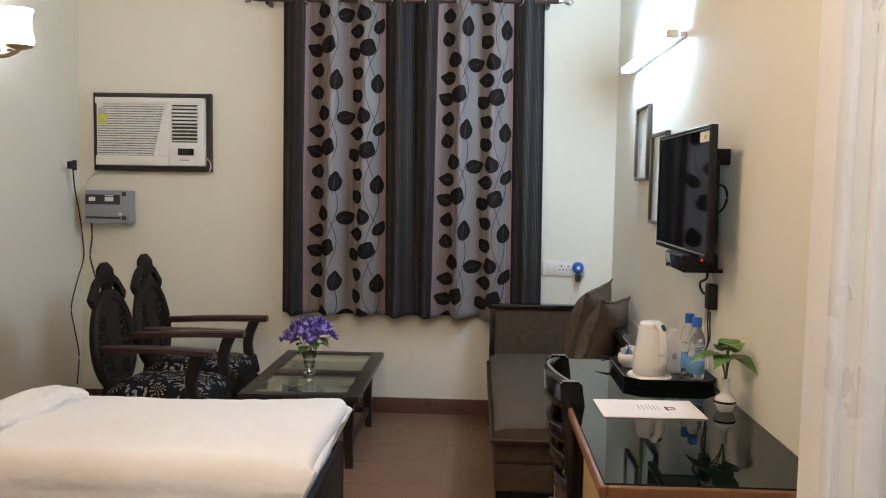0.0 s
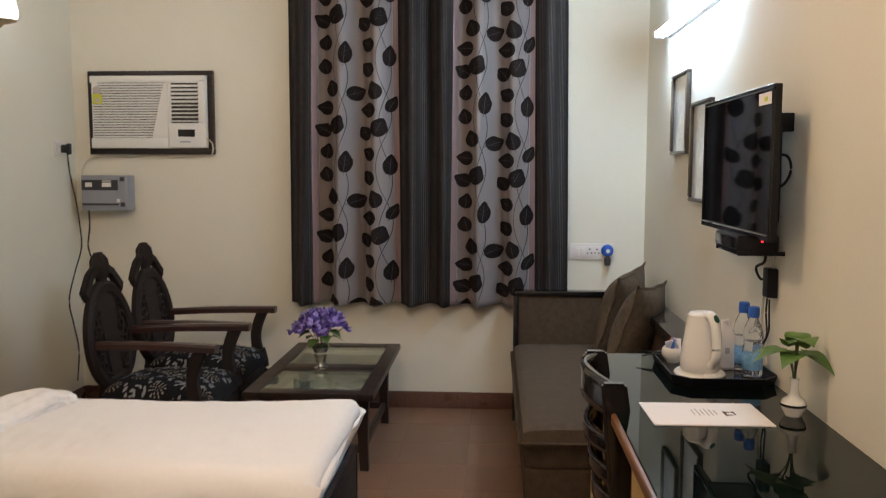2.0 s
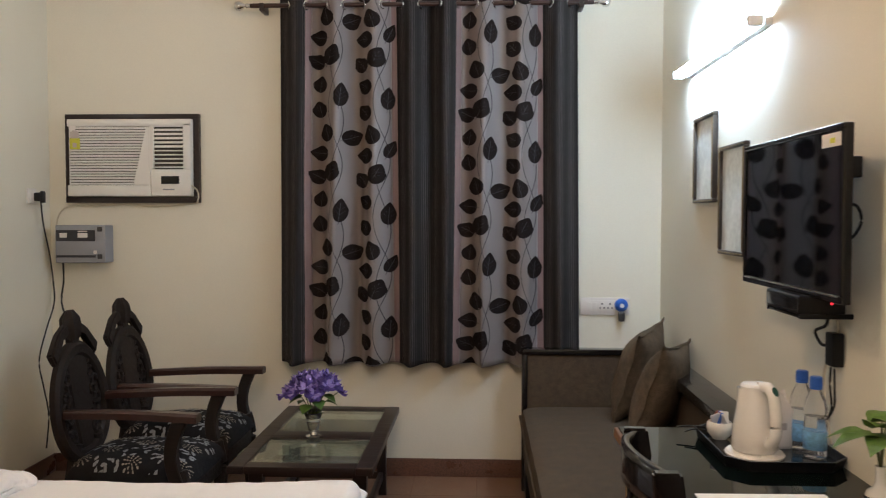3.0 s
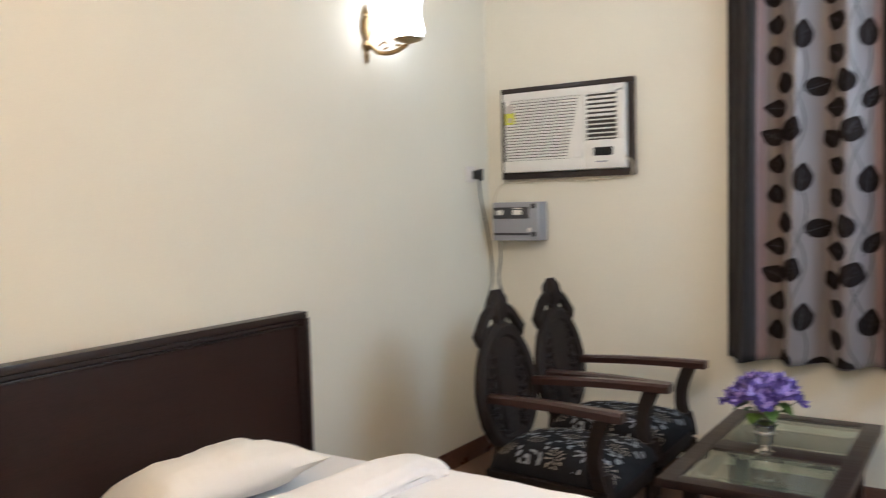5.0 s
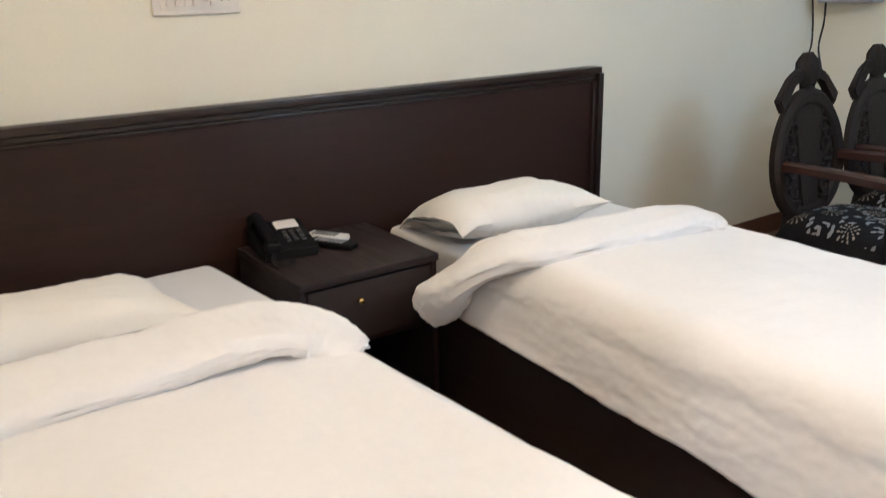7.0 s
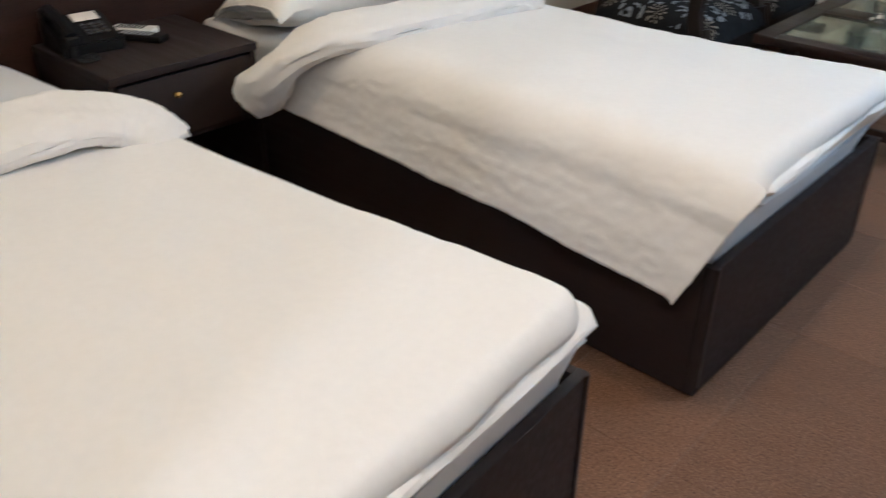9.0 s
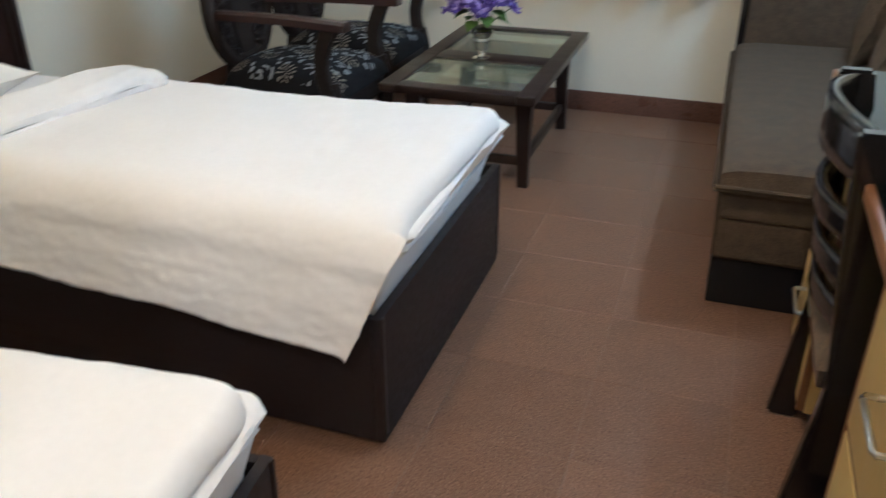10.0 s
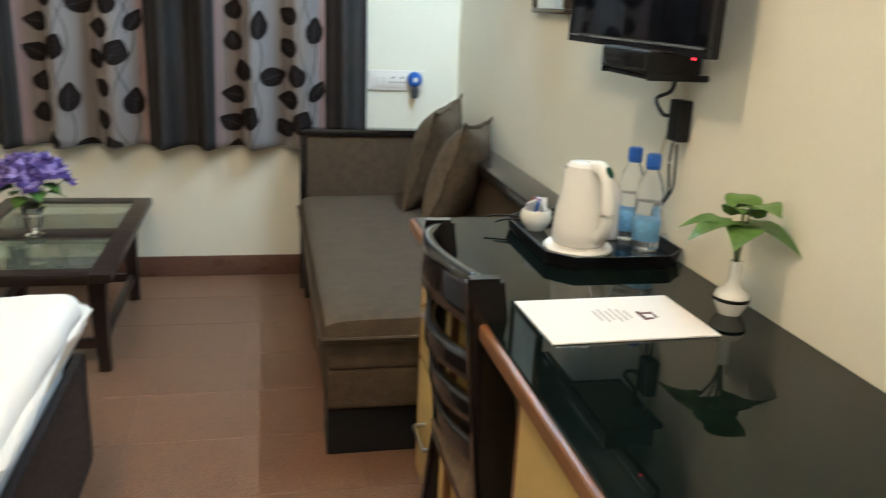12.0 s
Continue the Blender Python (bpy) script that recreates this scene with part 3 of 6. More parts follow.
def stabilizer():
    t = thing("voltage_stabilizer", (-1.597, N, 1.308), "grey metal voltage stabilizer box on the wall", "stabilizer")
    w, h, f = 0.143, 0.105, -0.105
    part("body", box(-w, f, -h, w, -0.002, h, 0.008, 3), GREY, t)
    part("display", box(-w + 0.006, f - 0.004, 0.016, w - 0.058, f + 0.004, 0.078, 0.003), GREYDARK, t, "black display panel")
    for x in (-0.115, -0.012):
        part("meter", box(x, f - 0.006, 0.036, x + 0.042 + (0.014 if x > -0.1 else 0), f - 0.002, 0.062, 0.002), ACWHITE, t, "pale meter window")
    part("meter_label", box(-0.01, f - 0.0065, 0.068, 0.044, f - 0.003, 0.074, 0), SWITCH, t)
    part("slot", box(-w + 0.006, f - 0.003, -0.075, w - 0.055, f + 0.004, -0.062, 0.002), GREYDARK, t)
    part("sticker", box(0.075, f - 0.002, -0.055, 0.095, f + 0.002, -0.035, 0.001), SWITCH, t)
    for z in (0.07, -0.082):
        part("latch", box(w - 0.045, f - 0.005, z, w - 0.018, f + 0.004, z + 0.026, 0.004), GREYDARK, t)
    cord = tube([(-w + 0.02, -0.06, -h), (-w + 0.022, -0.06, -h - 0.10), (-w + 0.005, -0.055, -h - 0.22), (-w + 0.03, -0.05, -h - 0.33), (-w + 0.05, -0.05, -h - 0.45), (-w + 0.05, -0.04, -0.95)], 0.005, 6)
    part("cord", cord, CORD, t)


stabilizer()


def picture(y0, y1, z0, z1):
    t = thing("framed_picture", (E, (y0 + y1) / 2, (z0 + z1) / 2), "small framed print in a bronze and dark frame", "picture", 0, "pictures beside the television")
    w, h, b = (y1 - y0) / 2, (z1 - z0) / 2, 0.016
    for n, q in (("frame_rail", (-0.024, -w, h - b, -0.002, w, h)), ("frame_rail", (-0.024, -w, -h, -0.002, w, -h + b)),
                 ("frame_stile", (-0.024, -w, -h + b, -0.002, -w + b, h - b)), ("frame_stile", (-0.024, w - b, -h + b, -0.002, w, h - b))):
        part(n, box(*q, 0.003), FRAMEDARK, t)
        x0, a0, c0, x1, a1, c1 = q
        part("gilding", box(-0.028, a0 + 0.005, c0 + 0.005, -0.022, a1 - 0.005, c1 - 0.005, 0.002), GILT, t, "bronze inner beading")
    part("print", box(-0.012, -w + b, -h + b, -0.004, w - b, h - b, 0), PICGLASS, t, "pale print behind glass")


picture(3.845, 4.165, 1.525, 1.905)
picture(3.43, 3.755, 1.315, 1.745)

# ---------------------------------------------------------------- curtains
CZ0, CZ1, CY = 0.65, 2.655, N - 0.10


def leaf_outline(kind):
    """A rounded, finely toothed leaf about its middle, its short tip to the top."""
    pts = []
    for k in range(23):
        a = k / 22
        w = math.sqrt(max(0.0, 1 - (2 * a - 1) ** 2)) * (1 - 0.45 * max(0.0, (a - 0.62) / 0.38) ** 1.5) * (1 + 0.045 * (-1) ** k)
        pts.append((w, a * (1 + 0.10 * max(0.0, a - 0.8) / 0.2)))
    tall = 1.0 if kind == "up" else 0.92
    wide = 0.355 if kind == "up" else 0.435
    return [(wide * w, tall * (a - 0.5)) for w, a in pts] + [(-wide * w, tall * (a - 0.5)) for w, a in reversed(pts[1:-1])]


# one repeat of the woven leaf motif: across (0 to 1 of the panel), down (0 to 1 of the repeat), tilt, size, kind
MOTIFS = ((0.154, 0.0, -8, 0.9, ""), (0.40, 0.106, -6, 1.0, "up"), (0.664, 0.027, 55, 0.92, ""), (0.91, 0.133, -4, 0.95, "up"), (0.147, 0.218, 14, 0.92, ""),
          (0.657, 0.25, 40, 0.95, ""), (0.238, 0.425, 18, 1.0, ""), (0.51, 0.463, -68, 1.0, ""), (0.741, 0.45, 20, 1.08, ""), (0.93, 0.57, -24, 0.8, "up"),
          (0.154, 0.596, 82, 0.95, ""), (0.664, 0.622, 84, 1.0, ""), (0.294, 0.76, -30, 1.16, ""), (0.126, 0.80, 60, 0.95, ""), (0.79, 0.787, -28, 1.16, ""), (0.615, 0.835, 38, 0.92, ""))


def curtain(x0, x1, f0, f1, phase, folds, label):
    """A hung eyelet curtain from x0 to x1, its pale panel from f0 to f1."""
    t = thing("curtain", ((x0 + x1) / 2, CY, CZ0), label, "curtain", 0, "curtains on the rod")
    mid = (x0 + x1) / 2

    def place(x, z, lift=0.0):
        u = (x - x0) / (x1 - x0)
        d = (CZ1 - z) / (CZ1 - CZ0)
        flare = 1 + 0.035 * d
        top = max(0.0, 1 - d * 9)
        a = 2 * math.pi * folds * (u + 0.012 * math.sin(3 * d + phase * 5))
        deep = 0.044 + 0.012 * d - 0.004 * top
        y = deep * math.cos(a) + 0.010 * math.sin(2.3 * a + 4 * d) * d + 0.012 * nz(x * 4, z * 1.3, phase)
        edge = 0.012 * math.sin(a + 1) * d
        hem = 0.005 * math.cos(a) if z <= CZ0 + 1e-6 else 0
        return Vector(((x - mid) * flare + edge, y - lift, z - CZ0 + hem + 0.012 * top * math.cos(a)))

    g = 0.028
    spans = [("dark_band", x0, f0, STRIPE), ("edge_stripe", f0, f0 + g, PINKEDGE), ("pale_panel", f0 + g, f1 - g, SATIN), ("edge_stripe", f1 - g, f1, PINKEDGE), ("dark_band", f1, x1, STRIPE)]
    for n, a, b, m in spans:
        cols = max(4, int((b - a) / 0.006))
        bm = sheet(lambda u, v: place(a + u * (b - a), CZ1 - v * (CZ1 - CZ0)), cols, 60)
        uv = bm.loops.layers.uv.active
        for f in bm.faces:
            for loop in f.loops:
                loop[uv].uv.x *= b - a
        ob = part(n, bm, m, t, {STRIPE: "dark brown striped band", SATIN: "silvery taupe satin panel", PINKEDGE: "rose taupe edge stripe"}[m])
        solid(ob, 0.002, 0)
    leaves, vines, period = bmesh.new(), bmesh.new(), 0.627
    w = f1 - f0
    for row in range(-1, 5):
        for u, v, tilt, size, kind in MOTIFS:
            z = CZ1 - (row + v + phase) * period - 0.01
            x = f0 + w * u
            c, s = math.cos(radians(tilt)), math.sin(radians(tilt))
            ring = []
            for px, py in leaf_outline(kind):
                px, py = px * 0.101 * size, py * 0.101 * size * (1.18 if kind else 1.0)
                ring.append((min(max(x + c * px - s * py, f0 - 0.012), f1 + 0.004), min(max(z + s * px + c * py, CZ0 + 0.004), CZ1 - 0.004)))
            if max(q[1] for q in ring) - min(q[1] for q in ring) < 0.025:
                continue
            zc = min(max(z, CZ0 + 0.01), CZ1 - 0.01)
            hub = leaves.verts.new(place(x, zc, 0.0045))
            hoops = [[leaves.verts.new(place(x + g * (a - x), zc + g * (b - zc), 0.0045)) for a, b in ring] for g in (0.25, 0.5, 0.75, 1.0)]
            cnt = len(ring)
            tall = 0.101 * size * (0.55 if kind else 0.43)
            for ox, oy, ex, ey in ((0, -1.35, 0, 0.8), (0, -0.35, 0.42, 0.1), (0, -0.35, -0.42, 0.1), (0, 0.1, 0.36, 0.5), (0, 0.1, -0.36, 0.5)):
                ends = [(x + tall * (c * px - s * py), z + tall * (s * px + c * py)) for px, py in ((ox, oy), ((ox + ex) / 2, (oy + ey) / 2), (ex, ey))]
                if min(q[1] for q in ends) < CZ0 + 0.004 or max(q[1] for q in ends) > CZ1 - 0.004:
                    continue
                hw = 0.0011 if ox == ex else 0.0006
                row_l = [vines.verts.new(place(a - hw * c, b - hw * s, 0.0062)) for a, b in ends]
                row_r = [vines.verts.new(place(a + hw * c, b + hw * s, 0.0062)) for a, b in ends]
                for k in (0, 1):
                    vines.faces.new((row_l[k], row_r[k], row_r[k + 1], row_l[k + 1]))
            for k in range(cnt):
                leaves.faces.new((hub, hoops[0][k], hoops[0][(k + 1) % cnt]))
                for p, q in zip(hoops, hoops[1:]):
                    leaves.faces.new((p[k], q[k], q[(k + 1) % cnt], p[(k + 1) % cnt]))
    tagged(part("woven_leaves", leaves, LEAFPRINT, t, "dark brown woven leaf pattern"), kind="stuff")
    for base, reach, lag in ((0.335, 0.085, 3.3), (0.36, -0.07, 2.6), (0.845, 0.08, 3.6), (0.86, -0.065, 2.9)):
        last = None
        for k in range(241):
            z = CZ0 + 0.004 + (CZ1 - CZ0 - 0.008) * k / 240
            ph = 2 * math.pi * ((CZ1 - z) / period - phase)
            x = min(f0 + w * (base + reach * math.sin(ph + lag)), f1 - 0.004)
            pair = [vines.verts.new(place(x - 0.0019, z, 0.003)), vines.verts.new(place(x + 0.0019, z, 0.003))]
            if last:
                vines.faces.new((last[0], last[1], pair[1], pair[0]))
            last = pair
    part("woven_vines", vines, VINE, t, "thin grey vine lines")
    for k in range(int(folds * 2)):
        x = x0 + (k + 0.5) * (x1 - x0) / (folds * 2)
        q = place(x, CZ1 - 0.045)
        ring = lathe([(0.021, -0.004), (0.027, -0.003), (0.027, 0.003), (0.021, 0.004), (0.021, -0.004)], 20, m=Matrix.Translation(q) @ pose(0, 0, 0, 90, 0, 62 if k % 2 else -62))
        part("eyelet", ring, CHROME, t, "metal eyelet")
    return t


curtain(-0.475, 0.352, -0.325, 0.165, 0.735, 4, "dark striped eyelet curtain with a pale leaf-patterned panel")
curtain(0.354, 1.148, 0.495, 0.960, 0.201, 4, "dark striped eyelet curtain with a pale leaf-patterned panel")


def curtain_rod():
    t = thing("curtain_rod", (0.30, CY, 2.61), "dark brown curtain rod with crystal ball finials", "curtain rod")
    part("rod", tube([(-0.93, 0, 0), (0.93, 0, 0)], 0.0125, 14, curve=False), ARMWOOD, t)
    for s in (-1, 1):
        part("finial", lathe([(0.012, 0), (0.014, 0.02), (0.008, 0.028), (0.012, 0.034), (0.024, 0.05), (0.027, 0.064), (0.022, 0.08), (0, 0.09)], 12, m=pose(s * 0.93, 0, 0, 0, s * 90, 0)), CHROME, t, "faceted chrome finial")
        part("bracket", box(s * 0.865 - 0.012, -0.02, -0.03, s * 0.865 + 0.012, 0.10, 0.012, 0.004), DARKWOOD, t)


curtain_rod()

# ---------------------------------------------------------------- beds


def bed(loc, rz, length, width, label):
    """A box bed; its head is at x 0, its foot at x length; y from 0 to width."""
    t = thing("bed", loc, label, "bed", rz, "single beds")
    part("foot_board", box(length - 0.024, 0, 0.012, length, width, 0.352, 0.004), BEDWOOD, t)
    part("side_board", box(0.02, 0, 0.012, length - 0.024, 0.022, 0.35, 0.003), BEDWOOD, t)
    part("side_board", box(0.02, width - 0.022, 0.012, length - 0.024, width, 0.35, 0.003), BEDWOOD, t)
    part("head_rail", box(0, 0, 0.012, 0.02, width, 0.35, 0.003), BEDWOOD, t)
    part("platform", box(0.02, 0.022, 0.29, length - 0.024, width - 0.022, 0.315, 0.002), BEDWOOD, t)
    for x in (0.05, length - 0.11):
        for y in (0.03, width - 0.10):
            part("foot_block", box(x, y, 0, x + 0.07, y + 0.07, 0.06, 0.004), BLACKWOOD, t)
    for y in (0.004, width - 0.016):
        part("corner_trim", box(length - 0.002, y, 0.034, length + 0.003, y + 0.012, 0.352, 0.001), DARKWOOD, t)
    return t


def mattress(loc, rz, x0, x1, y0, y1):
    t = thing("mattress", loc, "white sheeted mattress on the bed box", "mattress", rz)
    bm = box(x0, y0, 0.0, x1, y1, 0.205, 0.035, 4)
    bmesh.ops.subdivide_edges(bm, edges=[e for e in bm.edges if e.calc_length() > 0.3], cuts=16, use_grid_fill=True)
    for v in bm.verts:
        v.co.z += 0.005 * nz(v.co.x, v.co.y, 2, 5) * (v.co.z > 0.1)
        if v.co.x > x1 - 0.04:
            v.co.x += 0.046 * min(1.0, max(0.0, (v.co.z - 0.035) / 0.05)) + 0.004 * nz(v.co.y * 6, v.co.z * 5, 4)
    part("sheeted_mattress", bm, SHEET, t)
    part("piping", tube([(x1 + 0.045, y0 + 0.05, 0.172), (x1 + 0.047, (y0 + y1) / 2, 0.174), (x1 + 0.045, y1 - 0.05, 0.172)], 0.004, 6), SHEET, t)
    return t


def duvet(loc, rz, x0, x1, slant, y0, y1, top, drop_s, drop_n, seed, tip, label, sag=0.005, dip=0.03, r=0.06):
    """A duvet over the mattress: y0 and y1 are its edges on top, drop_s and drop_n how far it hangs."""
    t = thing("duvet", loc, label, "duvet", rz, "white duvets")

    def side(d, drop):
        """Out and down along the edge for d metres past the top."""
        arc = r * math.pi / 2
        if d < arc:
            a = d / r
            return r * math.sin(a), -r * (1 - math.cos(a))
        return r, -r - (d - arc)

    def fn(u, v):
        hang_s = drop_s + tip * u + 0.012 * nz(u * 6, seed, 3)
        ls, ln = hang_s + r * 0.57, drop_n * (1 - 0.45 * u ** 5) + r * 0.57
        span = ls + (y1 - y0) + ln
        s = v * span
        if s < ls:
            o, z = side(ls - s, hang_s)
            y = y0 - o - 0.26 * max(0, -z - r)
            wrinkle = 0.006 * nz(u * 7 + 0.4 * z, z * 11, seed + 7) + 0.0034 * (0.5 - abs(nz(u * 9 + 6 * z, z * 26, seed))) + 0.0028 * (0.5 - abs(nz(u * 24 - 9 * z, z * 46, seed + 2))) + 0.0015 * nz(u * 60, z * 70, seed + 3)
            y -= wrinkle * min(1, -z * 12)
        elif s < ls + (y1 - y0):
            y, z = y0 + s - ls, 0.0
        else:
            o, z = side(s - ls - (y1 - y0), drop_n)
            tuck = 1 - 0.8 * max(0.0, (u - 0.88) / 0.12) ** 2
            z *= tuck
            y = y1 + o * tuck
            y += 0.010 * nz(u * 9, z * 12, seed + 4) * min(1, -z * 12)
        x = x0 + (x1 - x0) * u + slant * (1 - u) * (y - y0) / (y1 - y0) + (0.42 * (z + 0.03) * u ** 5 if s < ls and z < -0.03 else 0)
        x -= 0.045 * max(0.0, (y - y1 + 0.05) / 0.12) ** 2 * u ** 9
        zz = top + z + 0.010 * nz(x, y, seed, 2.2) + 0.0035 * nz(x, y, seed, 9) + 0.002 * nz(x, y * 0.4, seed, 26)
        end = max(0.0, (u - 0.955) / 0.045)
        turn = min(1.0, end) * math.pi / 2
        zz -= 0.046 * (1 - math.cos(turn)) * (1 if z > -0.02 else 0.3)
        x -= 0.045 * (x1 - x0) * (end - math.sin(turn) * 0.72) * (1 if z > -0.02 else 0.5)
        x += 0.006 * nz(y * 7, zz * 9, seed + 6) * end
        across = min(1.0, max(0.0, ((y - y0) / (y1 - y0) - 0.25) / 0.75))
        zz -= sag * u + dip * across * across * (3 - 2 * across) * math.sin(math.pi * (0.30 + 0.70 * min(1.0, u / 0.93)))
        return Vector((x, y, zz))

    ob = part("cover", sheet(fn, 190, 170), DUVET, t)
    solid(ob, 0.024, -1)
    # the turned-in foot end, in soft layers
    for k, (dx, dz, th) in enumerate(((-0.018, -0.060, 0.021), (-0.032, -0.090, 0.017))):
        def lip(u, v):
            y = y0 - 0.045 + u * (y1 - y0 + 0.105)
            a = 2 * math.pi * v
            soft = min(1.0, 0.55 + 16 * min(u, 1 - u))
            wob = 0.007 * nz(y * 5, k, seed) + 0.004 * nz(y * 13, v * 4, seed + k)
            return Vector((x1 + dx - 0.045 + 0.055 * math.cos(a) * soft + wob, y, top - sag + dz + 0.006 * math.sin(7 * u + 3 * k) + th * math.sin(a) * soft + wob * 0.6))
        bm = sheet(lip, 70, 16)
        bmesh.ops.remove_doubles(bm, verts=bm.verts, dist=1e-4)
        bmesh.ops.holes_fill(bm, edges=[e for e in bm.edges if e.is_boundary])
        part("folded_layer", bm, DUVET if k == 0 else SHEET, t, "soft folded layer at the foot")
    return t


def duvet_fold(loc, rz, path, sizes, seed):
    """The top of the duvet rolled back across the bed along a path; sizes: half width and half height at its start, middle and end."""
    t = thing("folded_duvet_end", loc, "thick white turned-back duvet fold across the bed", "duvet", rz)
    line = smooth_path(path, 24)
    n = len(line) - 1

    def fn(u, v, shrink=1.0):
        k = min(n, max(0, round(u * n)))
        d = (line[min(k + 1, n)] - line[max(k - 1, 0)]).normalized()
        side = d.cross(Vector((0, 0, 1))).normalized()
        up = side.cross(d).normalized()
        ang = 2 * math.pi * v
        c, sn = math.cos(ang), math.sin(ang)
        e0, e1 = max(0.0, 1 - u / 0.3), max(0.0, 1 - (1 - u) / 0.3)
        e0, e1 = e0 * e0 * (3 - 2 * e0), e1 * e1 * (3 - 2 * e1)
        mid = 1 - e0 - e1
        wide, high = (sum(q[m] * w for q, w in zip(sizes, (e0, mid, e1))) for m in (0, 1))
        soft = 1 + 0.10 * nz(u * 5, seed, 3)
        square = (abs(c) ** 2.5 + abs(sn) ** 2.5) ** (-1 / 2.5)
        ridge = 0.012 * math.exp(-((c + 0.5) / 0.35) ** 2) * (sn > 0) * mid
        w = 0.006 * nz(u * 8, v * 9, seed) + 0.005 * nz(u * 10, v * 22, seed + 3) + 0.003 * nz(u * 40, v * 16, seed + 5)
        return line[k] + side * ((wide * square * soft * shrink + w) * c) + up * ((high * square * soft * shrink + w) * sn + ridge)

    rings = 44
    bm = sheet(fn, n, rings)
    bmesh.ops.remove_doubles(bm, verts=bm.verts, dist=1e-4)
    part("rolled_fold", bm, DUVET, t)
    for u, way in ((0.0, (line[0] - line[2]).normalized()), (1.0, (line[-1] - line[-3]).normalized())):
        ends, loops = bmesh.new(), []
        for k, (g, d) in enumerate(((0.99, -0.002), (0.95, 0.014), (0.82, 0.024), (0.66, 0.014), (0.55, -0.006), (0.42, 0.012), (0.28, 0.008), (0.14, -0.012))):
            loops.append([ends.verts.new(fn(u, j / rings, g) + way * (d + (0.010 * nz(j * 0.45, k * 0.6, seed) + 0.009 * math.sin(6.283 * j / rings + 2.2 * k) * (k > 1)) * (k > 0))) for j in range(rings)])
        for p, q in zip(loops, loops[1:]):
            for j in range(rings):
                ends.faces.new((p[j], p[(j + 1) % rings], q[(j + 1) % rings], q[j]))
        ends.faces.new(loops[-1])
        part("gathered_end", ends, DUVET, t, "crumpled spiral end of the roll")
    return t


def pillow(loc, rz, rx, ry, sx, sy, high, seed):
    t = thing("pillow", loc, "plump white pillow in an open-ended pillowcase", "pillow", rz, "bed pillows")
    t.matrix_basis = pose(*loc, rx, ry, rz)

    def shell(sign, grow=1.0, start=0.0):
        def fn(u, v):
            v = start + (1 - start) * v
            x, y = (u - 0.5) * sx * grow, (v - 0.5) * sy
            a = abs(2 * u - 1)
            b = abs(2 * v - 1)
            if start == 0 and v < 0.5:
                b *= 0.955
            elif start:
                b = abs(2 * (v - start) / (1 - start) - 1)
            h = (max(0, 1 - a ** 2.6) * max(0, 1 - b ** 3.4)) ** 0.58
            tuft = 0.045 * a ** 6 * b ** 6
            crease = 0.010 * nz(u * 4, v * 4, seed) + 0.005 * nz(u * 11, v * 9, seed + 1) + 0.004 * abs(nz(u * 7 + v * 5, v * 16, seed + 2))
            z = sign * high / 2 * h * grow * (1.2 if sign > 0 else 0.8) + crease * (h > 0.05)
            lip = max(0.0, 1 - v / 0.10) if start == 0 else 0
            z -= lip * 0.020 * a ** 3 + lip * (0.006 if sign > 0 else -0.004)
            pull = 1 - 0.10 * (1 - b ** 2) * a ** 4
            return Vector((x * (pull + tuft), y * (1 - 0.09 * (1 - a ** 2) * b ** 4 * (v > 0.5) + tuft), z + high * 0.40))
        return fn
    bm = sheet(shell(1), 44, 60)
    joined(bm, sheet(shell(-1), 44, 60))
    bmesh.ops.remove_doubles(bm, verts=bm.verts, dist=2e-3)
    part("pillowcase", bm, PILLOW, t, "white cotton pillowcase open at one end")
    bm = sheet(shell(1, 0.93, 0.075), 28, 40)
    joined(bm, sheet(shell(-1, 0.93, 0.075), 28, 40))
    bmesh.ops.remove_doubles(bm, verts=bm.verts, dist=2e-3)
    part("pillow_body", bm, SHEET, t, "stuffed pillow inside")
    top = shell(1)
    part("case_hem", tube([top(0.04 + 0.92 * k / 12, 0.0) for k in range(13)], 0.003, 6, steps=3), PILLOW, t)
    return t


BL, BW = 1.957, 0.90
bed((-1.765, 2.235, 0), 0, BL, 0.975, "dark walnut box bed made up with white bedding")
mattress((-1.765, 2.235, 0.315), 0, 0.03, BL - 0.03, 0.03, BW - 0.015)
duvet((-1.765, 2.235, 0), 0, 0.58, BL + 0.070, 0.16, 0.075, BW - 0.125, 0.600, 0.226, 0.16, 1.3, 0.066, "crumpled white cotton duvet over the bed by the armchairs", r=0.115)
duvet_fold((-1.765, 2.235, 0), 0, ((0.568, -0.128, 0.425), (0.638, -0.108, 0.50), (0.73, -0.035, 0.588), (0.805, 0.10, 0.614), (0.822, 0.38, 0.606), (0.825, 0.65, 0.598), (0.845, 0.752, 0.574)),
           ((0.084, 0.068), (0.088, 0.043), (0.082, 0.042)), 2.0)
pillow((-1.425, 2.555, 0.515), -5, 0, -10, 0.42, 0.58, 0.165, 3.0)

B2 = (-1.765 + 0.055, 0.745, 0)
R2 = 4.0
bed(B2, R2, 1.963, BW, "dark walnut box bed made up with white bedding")
mattress((B2[0], B2[1], 0.315), R2, 0.03, 1.934, 0.03, 0.872)
duvet(B2, R2, 0.76, 2.012, 0.06, 0.03, 0.785, 0.592, 0.20, 0.085, 5.1, 0.03, "smooth white cotton duvet over the bed by the entry", 0.022)
duvet_fold(B2, R2, ((0.80, -0.05, 0.575), (0.81, 0.12, 0.606), (0.815, 0.38, 0.604), (0.812, 0.58, 0.606), (0.842, 0.735, 0.582), (0.915, 0.815, 0.524)), ((0.12, 0.052), (0.116, 0.042), (0.086, 0.046)), 7.0)
